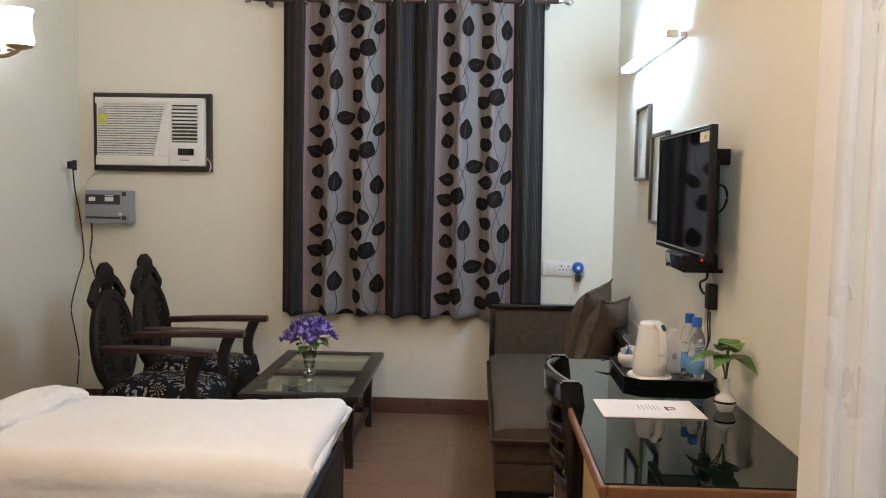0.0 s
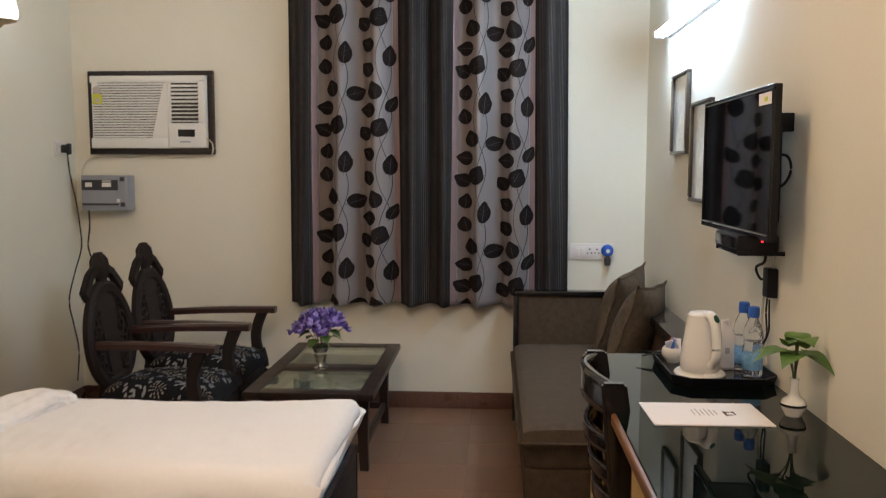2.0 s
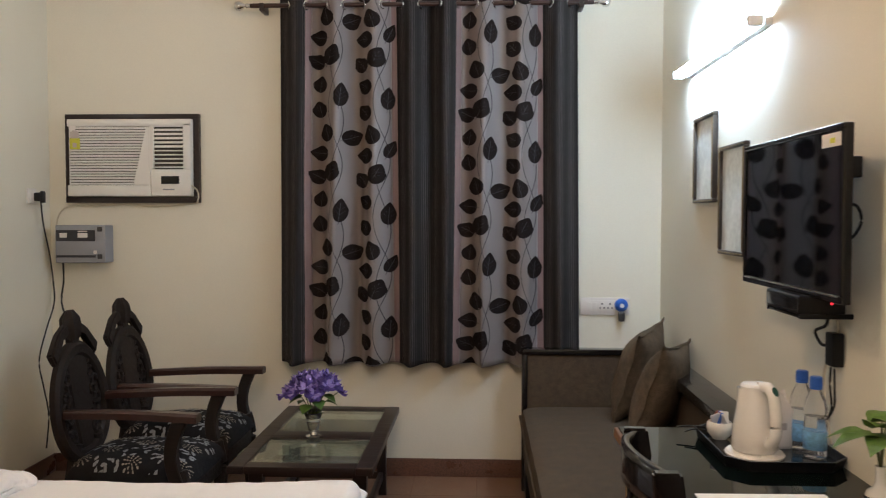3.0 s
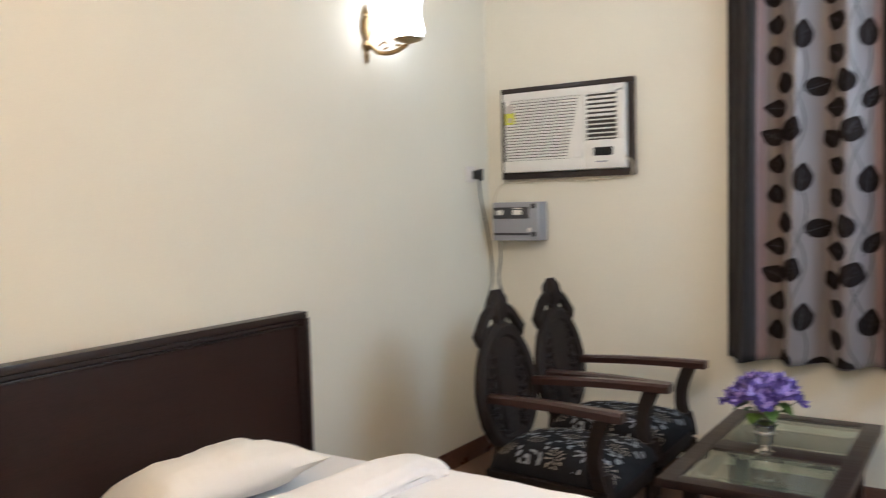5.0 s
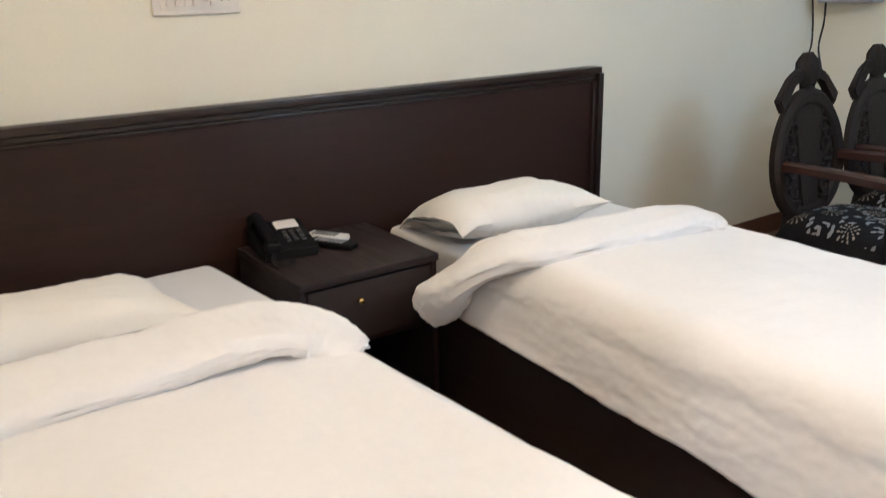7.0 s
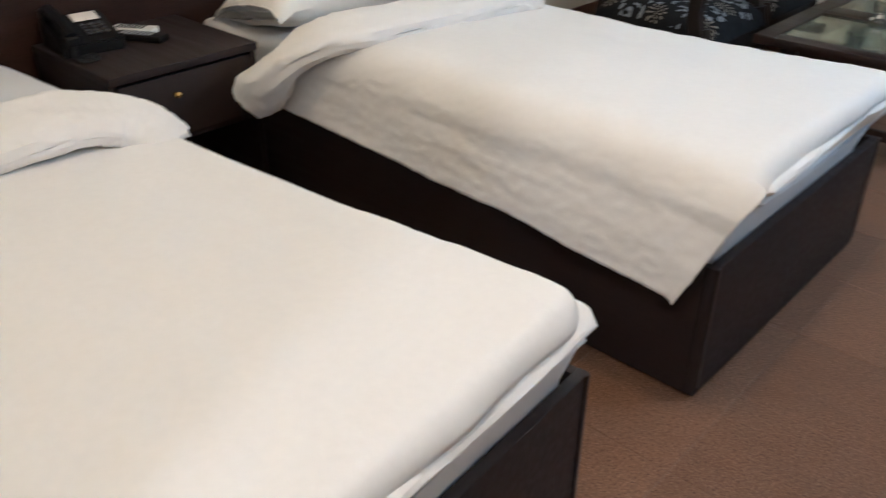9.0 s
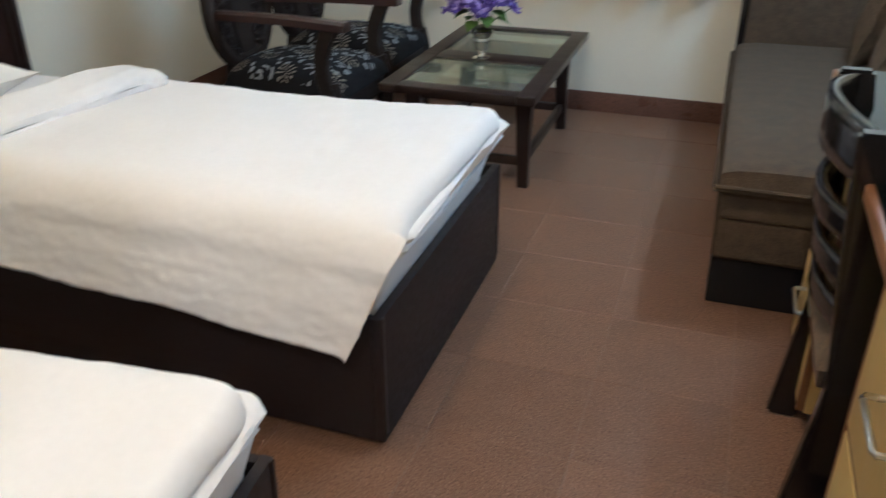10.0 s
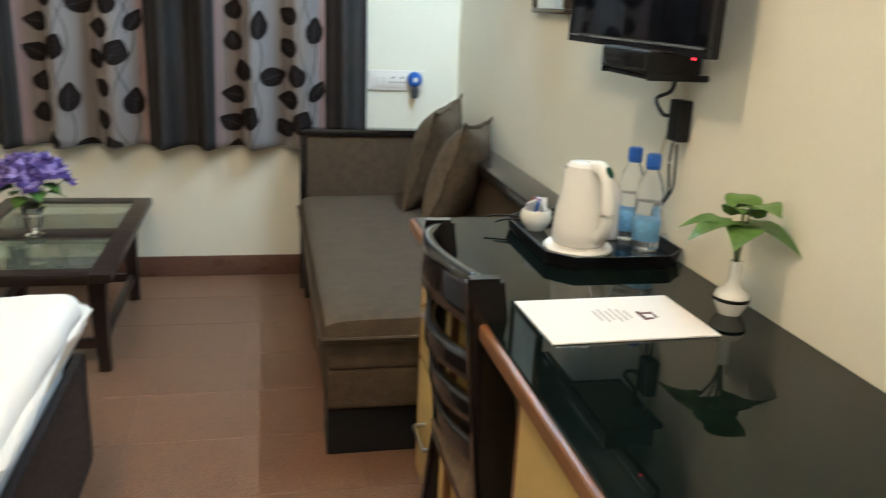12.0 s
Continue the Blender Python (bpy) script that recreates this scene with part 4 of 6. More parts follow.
pillow((-1.365, 1.045, 0.508), R2 - 4, 0, -6, 0.46, 0.69, 0.140, 8.0)


def headboard():
    y0, y1, z1 = 0.62, 3.35, 0.995
    t = thing("headboard", (W, (y0 + y1) / 2, 0), "long dark veneer headboard spanning both beds", "headboard")
    h = (y1 - y0) / 2
    part("panel", box(0, -h + 0.01, 0.012, 0.034, h - 0.01, z1 - 0.01, 0.002), HEADWOOD, t)
    part("top_rail", box(0, -h, z1 - 0.026, 0.060, h, z1, 0.004), DARKWOOD, t)
    part("top_moulding", box(0.034, -h + 0.03, z1 - 0.046, 0.052, h - 0.03, z1 - 0.027, 0.007, 3), DARKWOOD, t)
    part("top_bead", box(0.034, -h + 0.03, z1 - 0.058, 0.044, h - 0.03, z1 - 0.048, 0.004, 2), DARKWOOD, t)
    for s in (-1, 1):
        part("end_stile", box(0, s * h - 0.014, 0, 0.060, s * h + 0.014, z1 - 0.027, 0.004), DARKWOOD, t)
        part("end_moulding", box(0.034, s * (h - 0.026) - 0.009, 0.02, 0.050, s * (h - 0.026) + 0.009, z1 - 0.06, 0.006, 3), DARKWOOD, t)


headboard()


def bedside_table():
    y0, y1, d, z = 1.715, 2.190, 0.455, 0.540
    t = thing("bedside_table", (-1.76, (y0 + y1) / 2, 0), "dark wooden bedside table with one drawer between the beds", "bedside table")
    h = (y1 - y0) / 2
    part("top", box(0, -h, z - 0.024, d, h, z, 0.004), BEDWOOD, t)
    for s in (-1, 1):
        part("side_panel", box(0, s * (h - 0.011) - 0.009, 0, d - 0.012, s * (h - 0.011) + 0.009, z - 0.024, 0.002), BEDWOOD, t)
    part("back_panel", box(0, -h + 0.022, 0.02, 0.012, h - 0.022, z - 0.024, 0), BEDWOOD, t)
    part("shelf", box(0.012, -h + 0.022, 0.30, d - 0.03, h - 0.022, 0.318, 0.002), BEDWOOD, t)
    part("lower_shelf", box(0.012, -h + 0.022, 0.05, d - 0.03, h - 0.022, 0.068, 0.002), BEDWOOD, t)
    dr = part("drawer", box(d - 0.03, -h + 0.026, 0.325, d - 0.008, h - 0.026, z - 0.034, 0.004), BEDWOOD, t)
    knob = bmesh.new()
    lathe([(0, 0), (0.006, 0), (0.005, 0.01), (0.009, 0.016), (0.010, 0.022), (0.006, 0.028), (0, 0.029)], 14, bm=knob, m=pose(d - 0.009, -0.05, 0.452, 0, 90, 0))
    part("knob", knob, GOLD, dr, "small brass knob")


bedside_table()


def telephone():
    t = thing("telephone", (-1.635, 1.818, 0.541), "black desk telephone with a white number card", "telephone", 82)
    wedge = slab([(-0.10, 0), (0.10, 0), (0.10, 0.075), (-0.10, 0.035)], 0.175, 0.006, m=pose(0, -0.0875, 0, 90, 0, 90))
    wedge.transform(Matrix.Translation((-0.0875, 0.0875, 0)))
    part("body", wedge, BLACK, t)
    slope = pose(0, 0, 0.0565, 11.3, 0, 0)
    keys = bmesh.new()
    for i in range(3):
        for j in range(4):
            box(-0.002 + i * 0.024, -0.062 + j * 0.020, 0.0, 0.014 + i * 0.024, -0.050 + j * 0.020, 0.006, 0.002, 1, bm=keys, m=slope)
    part("keypad", keys, GREYDARK, t)
    part("number_card", box(-0.01, 0.026, 0.001, 0.065, 0.078, 0.004, 0.001, m=slope @ Matrix.Translation((0, 0, 0.002))), PAPER, t, "white paper number card")
    hs = tube([(-0.058, -0.10, 0.058), (-0.058, -0.04, 0.076), (-0.058, 0.04, 0.092), (-0.058, 0.10, 0.096)], 0.018, 10, flat=0.75)
    box(-0.082, -0.115, 0.030, -0.034, -0.07, 0.062, 0.012, 3, bm=hs)
    box(-0.082, 0.07, 0.066, -0.034, 0.115, 0.100, 0.012, 3, bm=hs)
    part("handset", hs, BLACK, t)
    coil = []
    base = smooth_path([(-0.06, -0.112, 0.03), (-0.068, -0.14, 0.016), (-0.055, -0.175, 0.012), (-0.02, -0.172, 0.012), (-0.03, -0.145, 0.012), (-0.06, -0.155, 0.012)], 26)
    for k, q in enumerate(base):
        coil.append(q + Vector((0.006 * math.cos(k * 0.9), 0, 0.006 * math.sin(k * 0.9) - 0.001)))
    part("coiled_cord", tube(coil, 0.0025, 5, curve=False), CORD, t, "coiled black cord")
    return t


telephone()


def remote(name, loc, rz, body, label, w=0.048, l=0.165):
    t = thing(name, loc, label, "remote control", rz)
    part("body", box(-w / 2, -l / 2, 0, w / 2, l / 2, 0.02, 0.007, 3), body, t)
    keys = bmesh.new()
    for i in range(3):
        for j in range(7):
            box(-w * 0.36 + i * w * 0.26, -l * 0.36 + j * l * 0.095, 0.019, -w * 0.36 + i * w * 0.26 + w * 0.18, -l * 0.36 + j * l * 0.095 + l * 0.05, 0.0225, 0.001, 1, bm=keys)
    part("buttons", keys, GREYDARK if body is not BLACK else GREY, t)
    return t


remote("remote_control", (-1.572, 1.962, 0.541), -62, BLACK, "black remote control beside the telephone")
remote("remote_control", (-1.650, 1.985, 0.541), -58, ACWHITE, "pale grey remote control on the bedside table", 0.055, 0.14)

# ---------------------------------------------------------------- armchairs


def armchair(loc, rz, label):
    """A carved armchair that looks along local +x; the floor under its seat's middle is the origin."""
    t = thing("armchair", loc, label, "armchair", rz, "carved armchairs")
    lean = pose(-0.275, 0, 0.40, 0, -7, 0)
    ring = bmesh.new()
    n, zc, a_w, a_h = 56, 0.238, 0.243, 0.272

    def edge(k, s):
        a = 2 * math.pi * k / n
        return Vector((0, s * a_w * math.cos(a) * (1 - 0.10 * math.sin(a)), zc + s * a_h * math.sin(a)))
    loops = [[ring.verts.new(lean @ (edge(k, s) + Vector((x, 0, 0)))) for k in range(n)] for s, x in ((1.0, -0.012), (1.0, 0.012), (0.93, 0.026), (0.80, 0.022), (0.76, 0.010), (0.76, -0.012))]
    for q in range(6):
        a, c = loops[q], loops[(q + 1) % 6]
        for k in range(n):
            ring.faces.new((a[k], a[(k + 1) % n], c[(k + 1) % n], c[k]))
    part("oval_frame", ring, CARVED, t, "carved oval back frame")
    part("splat", slab([(-0.052, 0.03), (0.052, 0.03), (0.072, 0.25), (0.095, 0.43), (0.06, 0.47), (-0.06, 0.47), (-0.095, 0.43), (-0.072, 0.25)], 0.022, 0.006,
                       m=lean @ pose(0.0, 0, 0, 90, 0, 90) @ Matrix.Translation((0, 0, -0.012))), CARVED, t, "plain vertical back splat")
    part("fretwork_panel", slab([(0.80 * a_w * math.cos(2 * math.pi * k / 40) * (1 - 0.10 * math.sin(2 * math.pi * k / 40)), zc + 0.80 * a_h * math.sin(2 * math.pi * k / 40)) for k in range(40)], 0.006,
                                m=lean @ pose(-0.006, 0, 0, 90, 0, 90)), CARVED, t, "dark panel behind the carving")
    for s in (-1, 1):
        for k in range(9):
            z = 0.06 + 0.042 * k
            y = s * (0.078 + 0.055 * math.sin(math.pi * (z + 0.02) / 0.48) + 0.012 * (-1) ** k)
            loop = [lean @ Vector((0.002 + 0.004 * (j % 2), y + 0.024 * math.cos(j * 0.9 + k), z + 0.024 * math.sin(j * 0.9 + k))) for j in range(7)]
            part("carved_scroll", tube(loop, 0.0105, 6, steps=2, taper=0.008), CARVED, t, "pierced carved scroll")
        wing = slab([(0.015, 0.052), (0.06, 0.056), (0.125, 0.026), (0.208, -0.060), (0.176, -0.116), (0.150, -0.056), (0.105, -0.002), (0.05, 0.020), (0.015, 0.020)], 0.034, 0.008,
                    m=lean @ pose(0, 0, 0.535, 90, 0, 90) @ Matrix.Diagonal((s, 1, 1, 1)) @ Matrix.Translation((0, 0, -0.018)))
        part("crest_wing", wing, CARVED, t, "carved crest wing")
        leg = tube([(-0.275, s * 0.10, 0.47), (-0.29, s * 0.125, 0.33), (-0.29, s * 0.16, 0.20), (-0.33, s * 0.18, 0.0)], 0.026, 10, taper=0.02)
        part("back_leg", leg, CARVED, t)
        fl = tube([(0.235, s * 0.235, 0.40), (0.255, s * 0.24, 0.30), (0.245, s * 0.235, 0.16), (0.25, s * 0.235, 0.0)], 0.03, 10, taper=0.024)
        part("front_leg", fl, CARVED, t)
        arm = bmesh.new()
        prev = None
        for k in range(15):
            u = k / 14
            x = -0.275 + 0.60 * u
            zz = 0.624 + 0.006 * math.sin(math.pi * u) + 0.008 * u
            hw = 0.020 + 0.012 * u
            q = [arm.verts.new((x, s * (0.195 + 0.068 * u) + a * hw, zz + b)) for a, b in ((-1, -0.018), (-1, 0.008), (-0.6, 0.018), (0.6, 0.018), (1, 0.008), (1, -0.018))]
            if prev:
                for j in range(6):
                    arm.faces.new((prev[j], prev[(j + 1) % 6], q[(j + 1) % 6], q[j]))
            else:
                arm.faces.new(q)
            prev = q
        arm.faces.new(prev[::-1])
        part("armrest", arm, ARMWOOD, t, "polished reddish armrest")
        post = bmesh.new()
        prev = None
        for k in range(13):
            u = k / 12
            x = 0.235 - 0.035 * math.sin(math.pi * u) + 0.01 * u
            hw = 0.026 + 0.010 * abs(u - 0.45)
            q = [post.verts.new((x + a * hw, s * (0.25 + 0.008 * u) + b * 0.022, 0.34 + 0.275 * u)) for a, b in ((-1, -1), (1, -1), (1, 1), (-1, 1))]
            if prev:
                for j in range(4):
                    post.faces.new((prev[j], prev[(j + 1) % 4], q[(j + 1) % 4], q[j]))
            else:
                post.faces.new(q)
            prev = q
        post.faces.new(prev[::-1])
        bmesh.ops.bevel(post, geom=post.edges[:], offset=0.004, segments=1, affect="EDGES")
        part("arm_post", post, CARVED, t)
        part("side_rail", box(-0.28, s * 0.215 - 0.016, 0.25, 0.26, s * 0.215 + 0.016, 0.33, 0.006, m=pose(0, 0, 0, 0, 0, s * 4)), CARVED, t)
    knob = lathe([(0, -0.075), (0.034, -0.07), (0.050, -0.045), (0.056, -0.01), (0.054, 0.02), (0.043, 0.036), (0.034, 0.044), (0.024, 0.056), (0, 0.060)], 28)
    for v in knob.verts:
        v.co *= 1 + 0.10 * math.sin(7 * math.atan2(v.co.y, v.co.x)) * (1 - abs(v.co.z) * 8)
    knob.transform(lean @ Matrix.Translation((0.004, 0, 0.590)) @ Matrix.Diagonal((0.7, 1, 1, 1)))
    part("crest_finial", knob, CARVED, t, "carved rosette finial")
    part("crest_stem", box(-0.018, -0.03, 0.46, 0.018, 0.03, 0.55, 0.006, m=lean), CARVED, t)
    part("front_rail", box(0.225, -0.235, 0.25, 0.265, 0.235, 0.335, 0.008), CARVED, t)
    part("back_rail", box(-0.30, -0.20, 0.25, -0.26, 0.20, 0.32, 0.006), CARVED, t)

    def top(u, v, lift=0.0):
        x, yw = -0.285 + 0.565 * u, 0.200 + 0.045 * u
        y = (2 * v - 1) * yw
        a, b = abs(2 * u - 1), abs(2 * v - 1)
        h = (max(0.0, 1 - a ** 5) * max(0.0, 1 - b ** 5)) ** 0.4
        return Vector((x, y, 0.335 + (0.098 + lift) * h + lift * 0.5 + 0.018 * (1 - a * a) * (1 - b * b)))
    part("seat", sheet(top, 36, 36), SEATBLACK, t, "black floral upholstered seat")
    flowers, leaves = bmesh.new(), bmesh.new()
    rnd = random.Random(5)

    def decal(bm, pts, u, v):
        try:
            bm.faces.new([bm.verts.new(top(min(max(u + a, 0.012), 0.988), min(max(v + b, 0.012), 0.988), 0.004)) for a, b in pts])
        except ValueError:
            pass
    spots = []
    for i in range(5):
        for j in range(5):
            spots.append((0.10 + 0.20 * i + rnd.uniform(-0.04, 0.04), 0.10 + 0.20 * j + rnd.uniform(-0.04, 0.04)))
    for k, (u, v) in enumerate(spots):
        if k % 2 == 0:
            for layer, (r, cnt, sz) in enumerate(((0.066, 11, 0.024), (0.042, 8, 0.020), (0.020, 5, 0.016))):
                for j in range(cnt):
                    a = 2 * math.pi * (j + 0.5 * layer) / cnt
                    cu, cv = r * math.cos(a), r * math.sin(a)
                    pet = [(cu + sz * (c2 * math.cos(a) - s2 * 0.55 * math.sin(a)), cv + sz * (c2 * math.sin(a) + s2 * 0.55 * math.cos(a))) for c2, s2 in ((0.55, 0), (0.2, 0.6), (-0.45, 0.35), (-0.45, -0.35), (0.2, -0.6))]
                    decal(flowers, pet, u, v)
        else:
            for j in range(15):
                a, r = rnd.uniform(0, 6.28), rnd.uniform(0.02, 0.16)
                b = rnd.uniform(0, 6.28)
                sz = rnd.uniform(0.024, 0.036)
                pet = [(r * math.cos(a) + sz * (c2 * math.cos(b) - s2 * math.sin(b)), r * math.sin(a) + sz * (c2 * math.sin(b) + s2 * math.cos(b))) for c2, s2 in ((1, 0), (0.4, 0.42), (-0.4, 0.36), (-0.9, 0), (-0.4, -0.36), (0.4, -0.42))]
                decal(leaves, pet, u, v)
    seat = t.children[-1]
    tagged(part("woven_pattern", flowers, MOTIF, seat, "beige woven blossoms"), kind="stuff")
    tagged(part("woven_leaves", leaves, MOTIFGREY, seat, "pale grey woven leaves"), kind="stuff")
    return t


chair = armchair((-0.855, 3.93, 0), 0, "carved dark armchair with a black floral seat")
copy_thing(chair, pose(-0.865, 4.475, 0))

# ---------------------------------------------------------------- coffee table


def coffee_table():
    x0, x1, y0, y1, z = -0.425, 0.188, 3.69, 4.80, 0.425
    cx, cy = (x0 + x1) / 2, (y0 + y1) / 2
    t = thing("coffee_table", (cx, cy, 0), "dark wooden coffee table with a glass panelled top", "table")
    a, b, r = (x1 - x0) / 2, (y1 - y0) / 2, 0.072
    part("long_rail", box(-a, -b, z - 0.034, -a + r, b, z, 0.007, 3), DARKWOOD, t)
    part("long_rail", box(a - r, -b, z - 0.034, a, b, z, 0.007, 3), DARKWOOD, t)
    part("end_rail", box(-a + r, -b, z - 0.033, a - r, -b + r, z - 0.0005, 0.004), DARKWOOD, t)
    part("end_rail", box(-a + r, b - r, z - 0.033, a - r, b, z - 0.0005, 0.004), DARKWOOD, t)
    # solid dark bar that stands for a dark reflection across the glass top
    part("cross_rail", box(-a + r, -0.10, z - 0.033, a - r, 0.03, z - 0.0005, 0.004), DARKWOOD, t, "wide dark bar in place of a reflection across the glass")
    part("pane", box(-a + r + 0.001, -b + r + 0.001, z - 0.013, a - r - 0.001, -0.101, z - 0.007, 0), GLASS, t, "clear glass pane").visible_shadow = False
    part("pane", box(-a + r + 0.001, 0.031, z - 0.013, a - r - 0.001, b - r - 0.001, z - 0.007, 0), GLASS, t, "clear glass pane").visible_shadow = False
    lx, ly = a - 0.078, b - 0.185
    for sx in (-1, 1):
        part("long_apron", box(sx * lx - 0.012, -ly, z - 0.098, sx * lx + 0.012, ly, z - 0.034, 0.004), DARKWOOD, t)
        part("stretcher", box(sx * lx - 0.012, -ly, 0.085, sx * lx + 0.012, ly, 0.125, 0.004), DARKWOOD, t)
        for sy in (-1, 1):
            leg = bmesh.new()
            prev = None
            for k in range(9):
                u = k / 8
                hw = 0.021 + 0.012 * u ** 1.5
                q = [leg.verts.new((sx * lx + c * hw + 0.008 * sx * (1 - u) ** 3, sy * ly + d * hw + 0.008 * sy * (1 - u) ** 3, (z - 0.034) * u)) for c, d in ((-1, -1), (1, -1), (1, 1), (-1, 1))]
                if prev:
                    for j in range(4):
                        leg.faces.new((prev[j], prev[(j + 1) % 4], q[(j + 1) % 4], q[j]))
                else:
                    leg.faces.new(q)
                prev = q
            leg.faces.new(prev[::-1])
            bmesh.ops.bevel(leg, geom=leg.edges[:], offset=0.003, segments=1, affect="EDGES")
            part("leg", leg, DARKWOOD, t)
    for sy in (-1, 1):
        part("end_apron", box(-lx, sy * ly - 0.012, z - 0.098, lx, sy * ly + 0.012, z - 0.034, 0.004), DARKWOOD, t)
        part("end_stretcher", box(-lx, sy * ly - 0.012, 0.087, lx, sy * ly + 0.012, 0.123, 0.004), DARKWOOD, t)


coffee_table()


def flower_vase(x, y, z):
    t = thing("flower_vase", (x, y, z), "silver trumpet vase with purple silk flowers on the table", "vase")
    part("cup", lathe([(0, 0), (0.034, 0), (0.036, 0.006), (0.018, 0.014), (0.014, 0.026), (0.024, 0.036), (0.030, 0.06), (0.034, 0.09), (0.044, 0.112), (0.049, 0.116),
                       (0.045, 0.118), (0.032, 0.10), (0.026, 0.06), (0, 0.05)], 30), CHROME, t, "polished silver vase")
    part("band", lathe([(0.0335, 0.078), (0.036, 0.080), (0.036, 0.085), (0.0345, 0.088)], 30), STEEL, t)
    rnd = random.Random(11)
    for k in range(26):
        th = rnd.uniform(0, 6.28)
        rr = 0.125 * math.sqrt((k + 0.5) / 26)
        c = Vector((rr * math.cos(k * 2.4) * 1.05, rr * math.sin(k * 2.4), 0.285 - 3.9 * rr * rr + rnd.uniform(-0.02, 0.02)))
        nrm = Vector((c.x * 1.2, c.y * 1.2, 0.14)).normalized()
        m = Matrix.Translation(c) @ nrm.to_track_quat("Z", "Y").to_matrix().to_4x4()
        bm, pale = bmesh.new(), bmesh.new()
        for layer, (length, lift, count) in enumerate(((0.046, 0.010, 6), (0.034, 0.022, 5))):
            for j in range(count):
                a = th + 6.28318 * (j + 0.5 * layer) / count
                ca, sa = math.cos(a), math.sin(a)

                def at(d, s, h):
                    return m @ Vector((d * ca - s * sa, d * sa + s * ca, h))
                w = length * 0.42
                row = [[at(length * q, w * math.sin(math.pi * (0.10 + 0.84 * q)) * s, lift * (q + 0.25 * q * q * (1 - abs(s))) - 0.006 * abs(s) + 0.006 * math.sin(9 * q + 3 * s)) for s in (-1, 0, 1)] for q in (0, 0.35, 0.7, 1.0)]
                b = pale if layer == 1 and j % 2 == 0 else bm
                vv = [[b.verts.new(p) for p in r] for r in row]
                for p, q in zip(vv, vv[1:]):
                    for s in (0, 1):
                        b.faces.new((p[s], p[s + 1], q[s + 1], q[s]))
        bl = part("blossom", bm, PETAL, t, "purple silk blossom")
        part("inner_petals", pale, PETALPALE, bl, "pale violet petals")
        if k % 3 == 0:
            part("stem", tube([(0.3 * c.x * 0.5, 0.3 * c.y * 0.5, 0.07), (c.x * 0.35, c.y * 0.35, 0.15), tuple(c * 0.97)], 0.0022, 5), STEM, t)
    for k in range(9):
        a = k * 0.7 + 0.3
        q = Vector((0.06 * math.cos(a), 0.06 * math.sin(a), 0.165 + 0.02 * (k % 3)))
        part("leaf", leaf_mesh(q, Vector((math.cos(a), math.sin(a), -0.15)), 0.065, 0.034), LEAF, t)
    return t


def leaf_mesh(base, way, length, width, heart=0.0, bend=0.35):
    b = bmesh.new()
    way = way.normalized()
    side = way.cross(Vector((0, 0, 1))).normalized()
    up = side.cross(way)
    rows = []
    for k in range(9):
        q = k / 8
        w = width * (math.sin(math.pi * (0.06 + 0.94 * q) ** (0.62 if heart else 0.8))) * (1 - 0.25 * q)
        c = base + way * (length * q) - Vector((0, 0, 1)) * bend * length * q * q
        rows.append([b.verts.new(c + side * (w * s) + up * (0.16 * w * abs(s) - heart * 0.2 * w * (abs(s) > 0.7) * (q < 0.2)) - way * (heart * 0.22 * length * abs(s) * max(0, 1 - 3 * q))) for s in (-1, -0.5, 0, 0.5, 1)])
    for p, q in zip(rows, rows[1:]):
        for s in range(4):
            b.faces.new((p[s], p[s + 1], q[s + 1], q[s]))
    return b


flower_vase(-0.155, 4.165, 0.425)

# ---------------------------------------------------------------- sofa


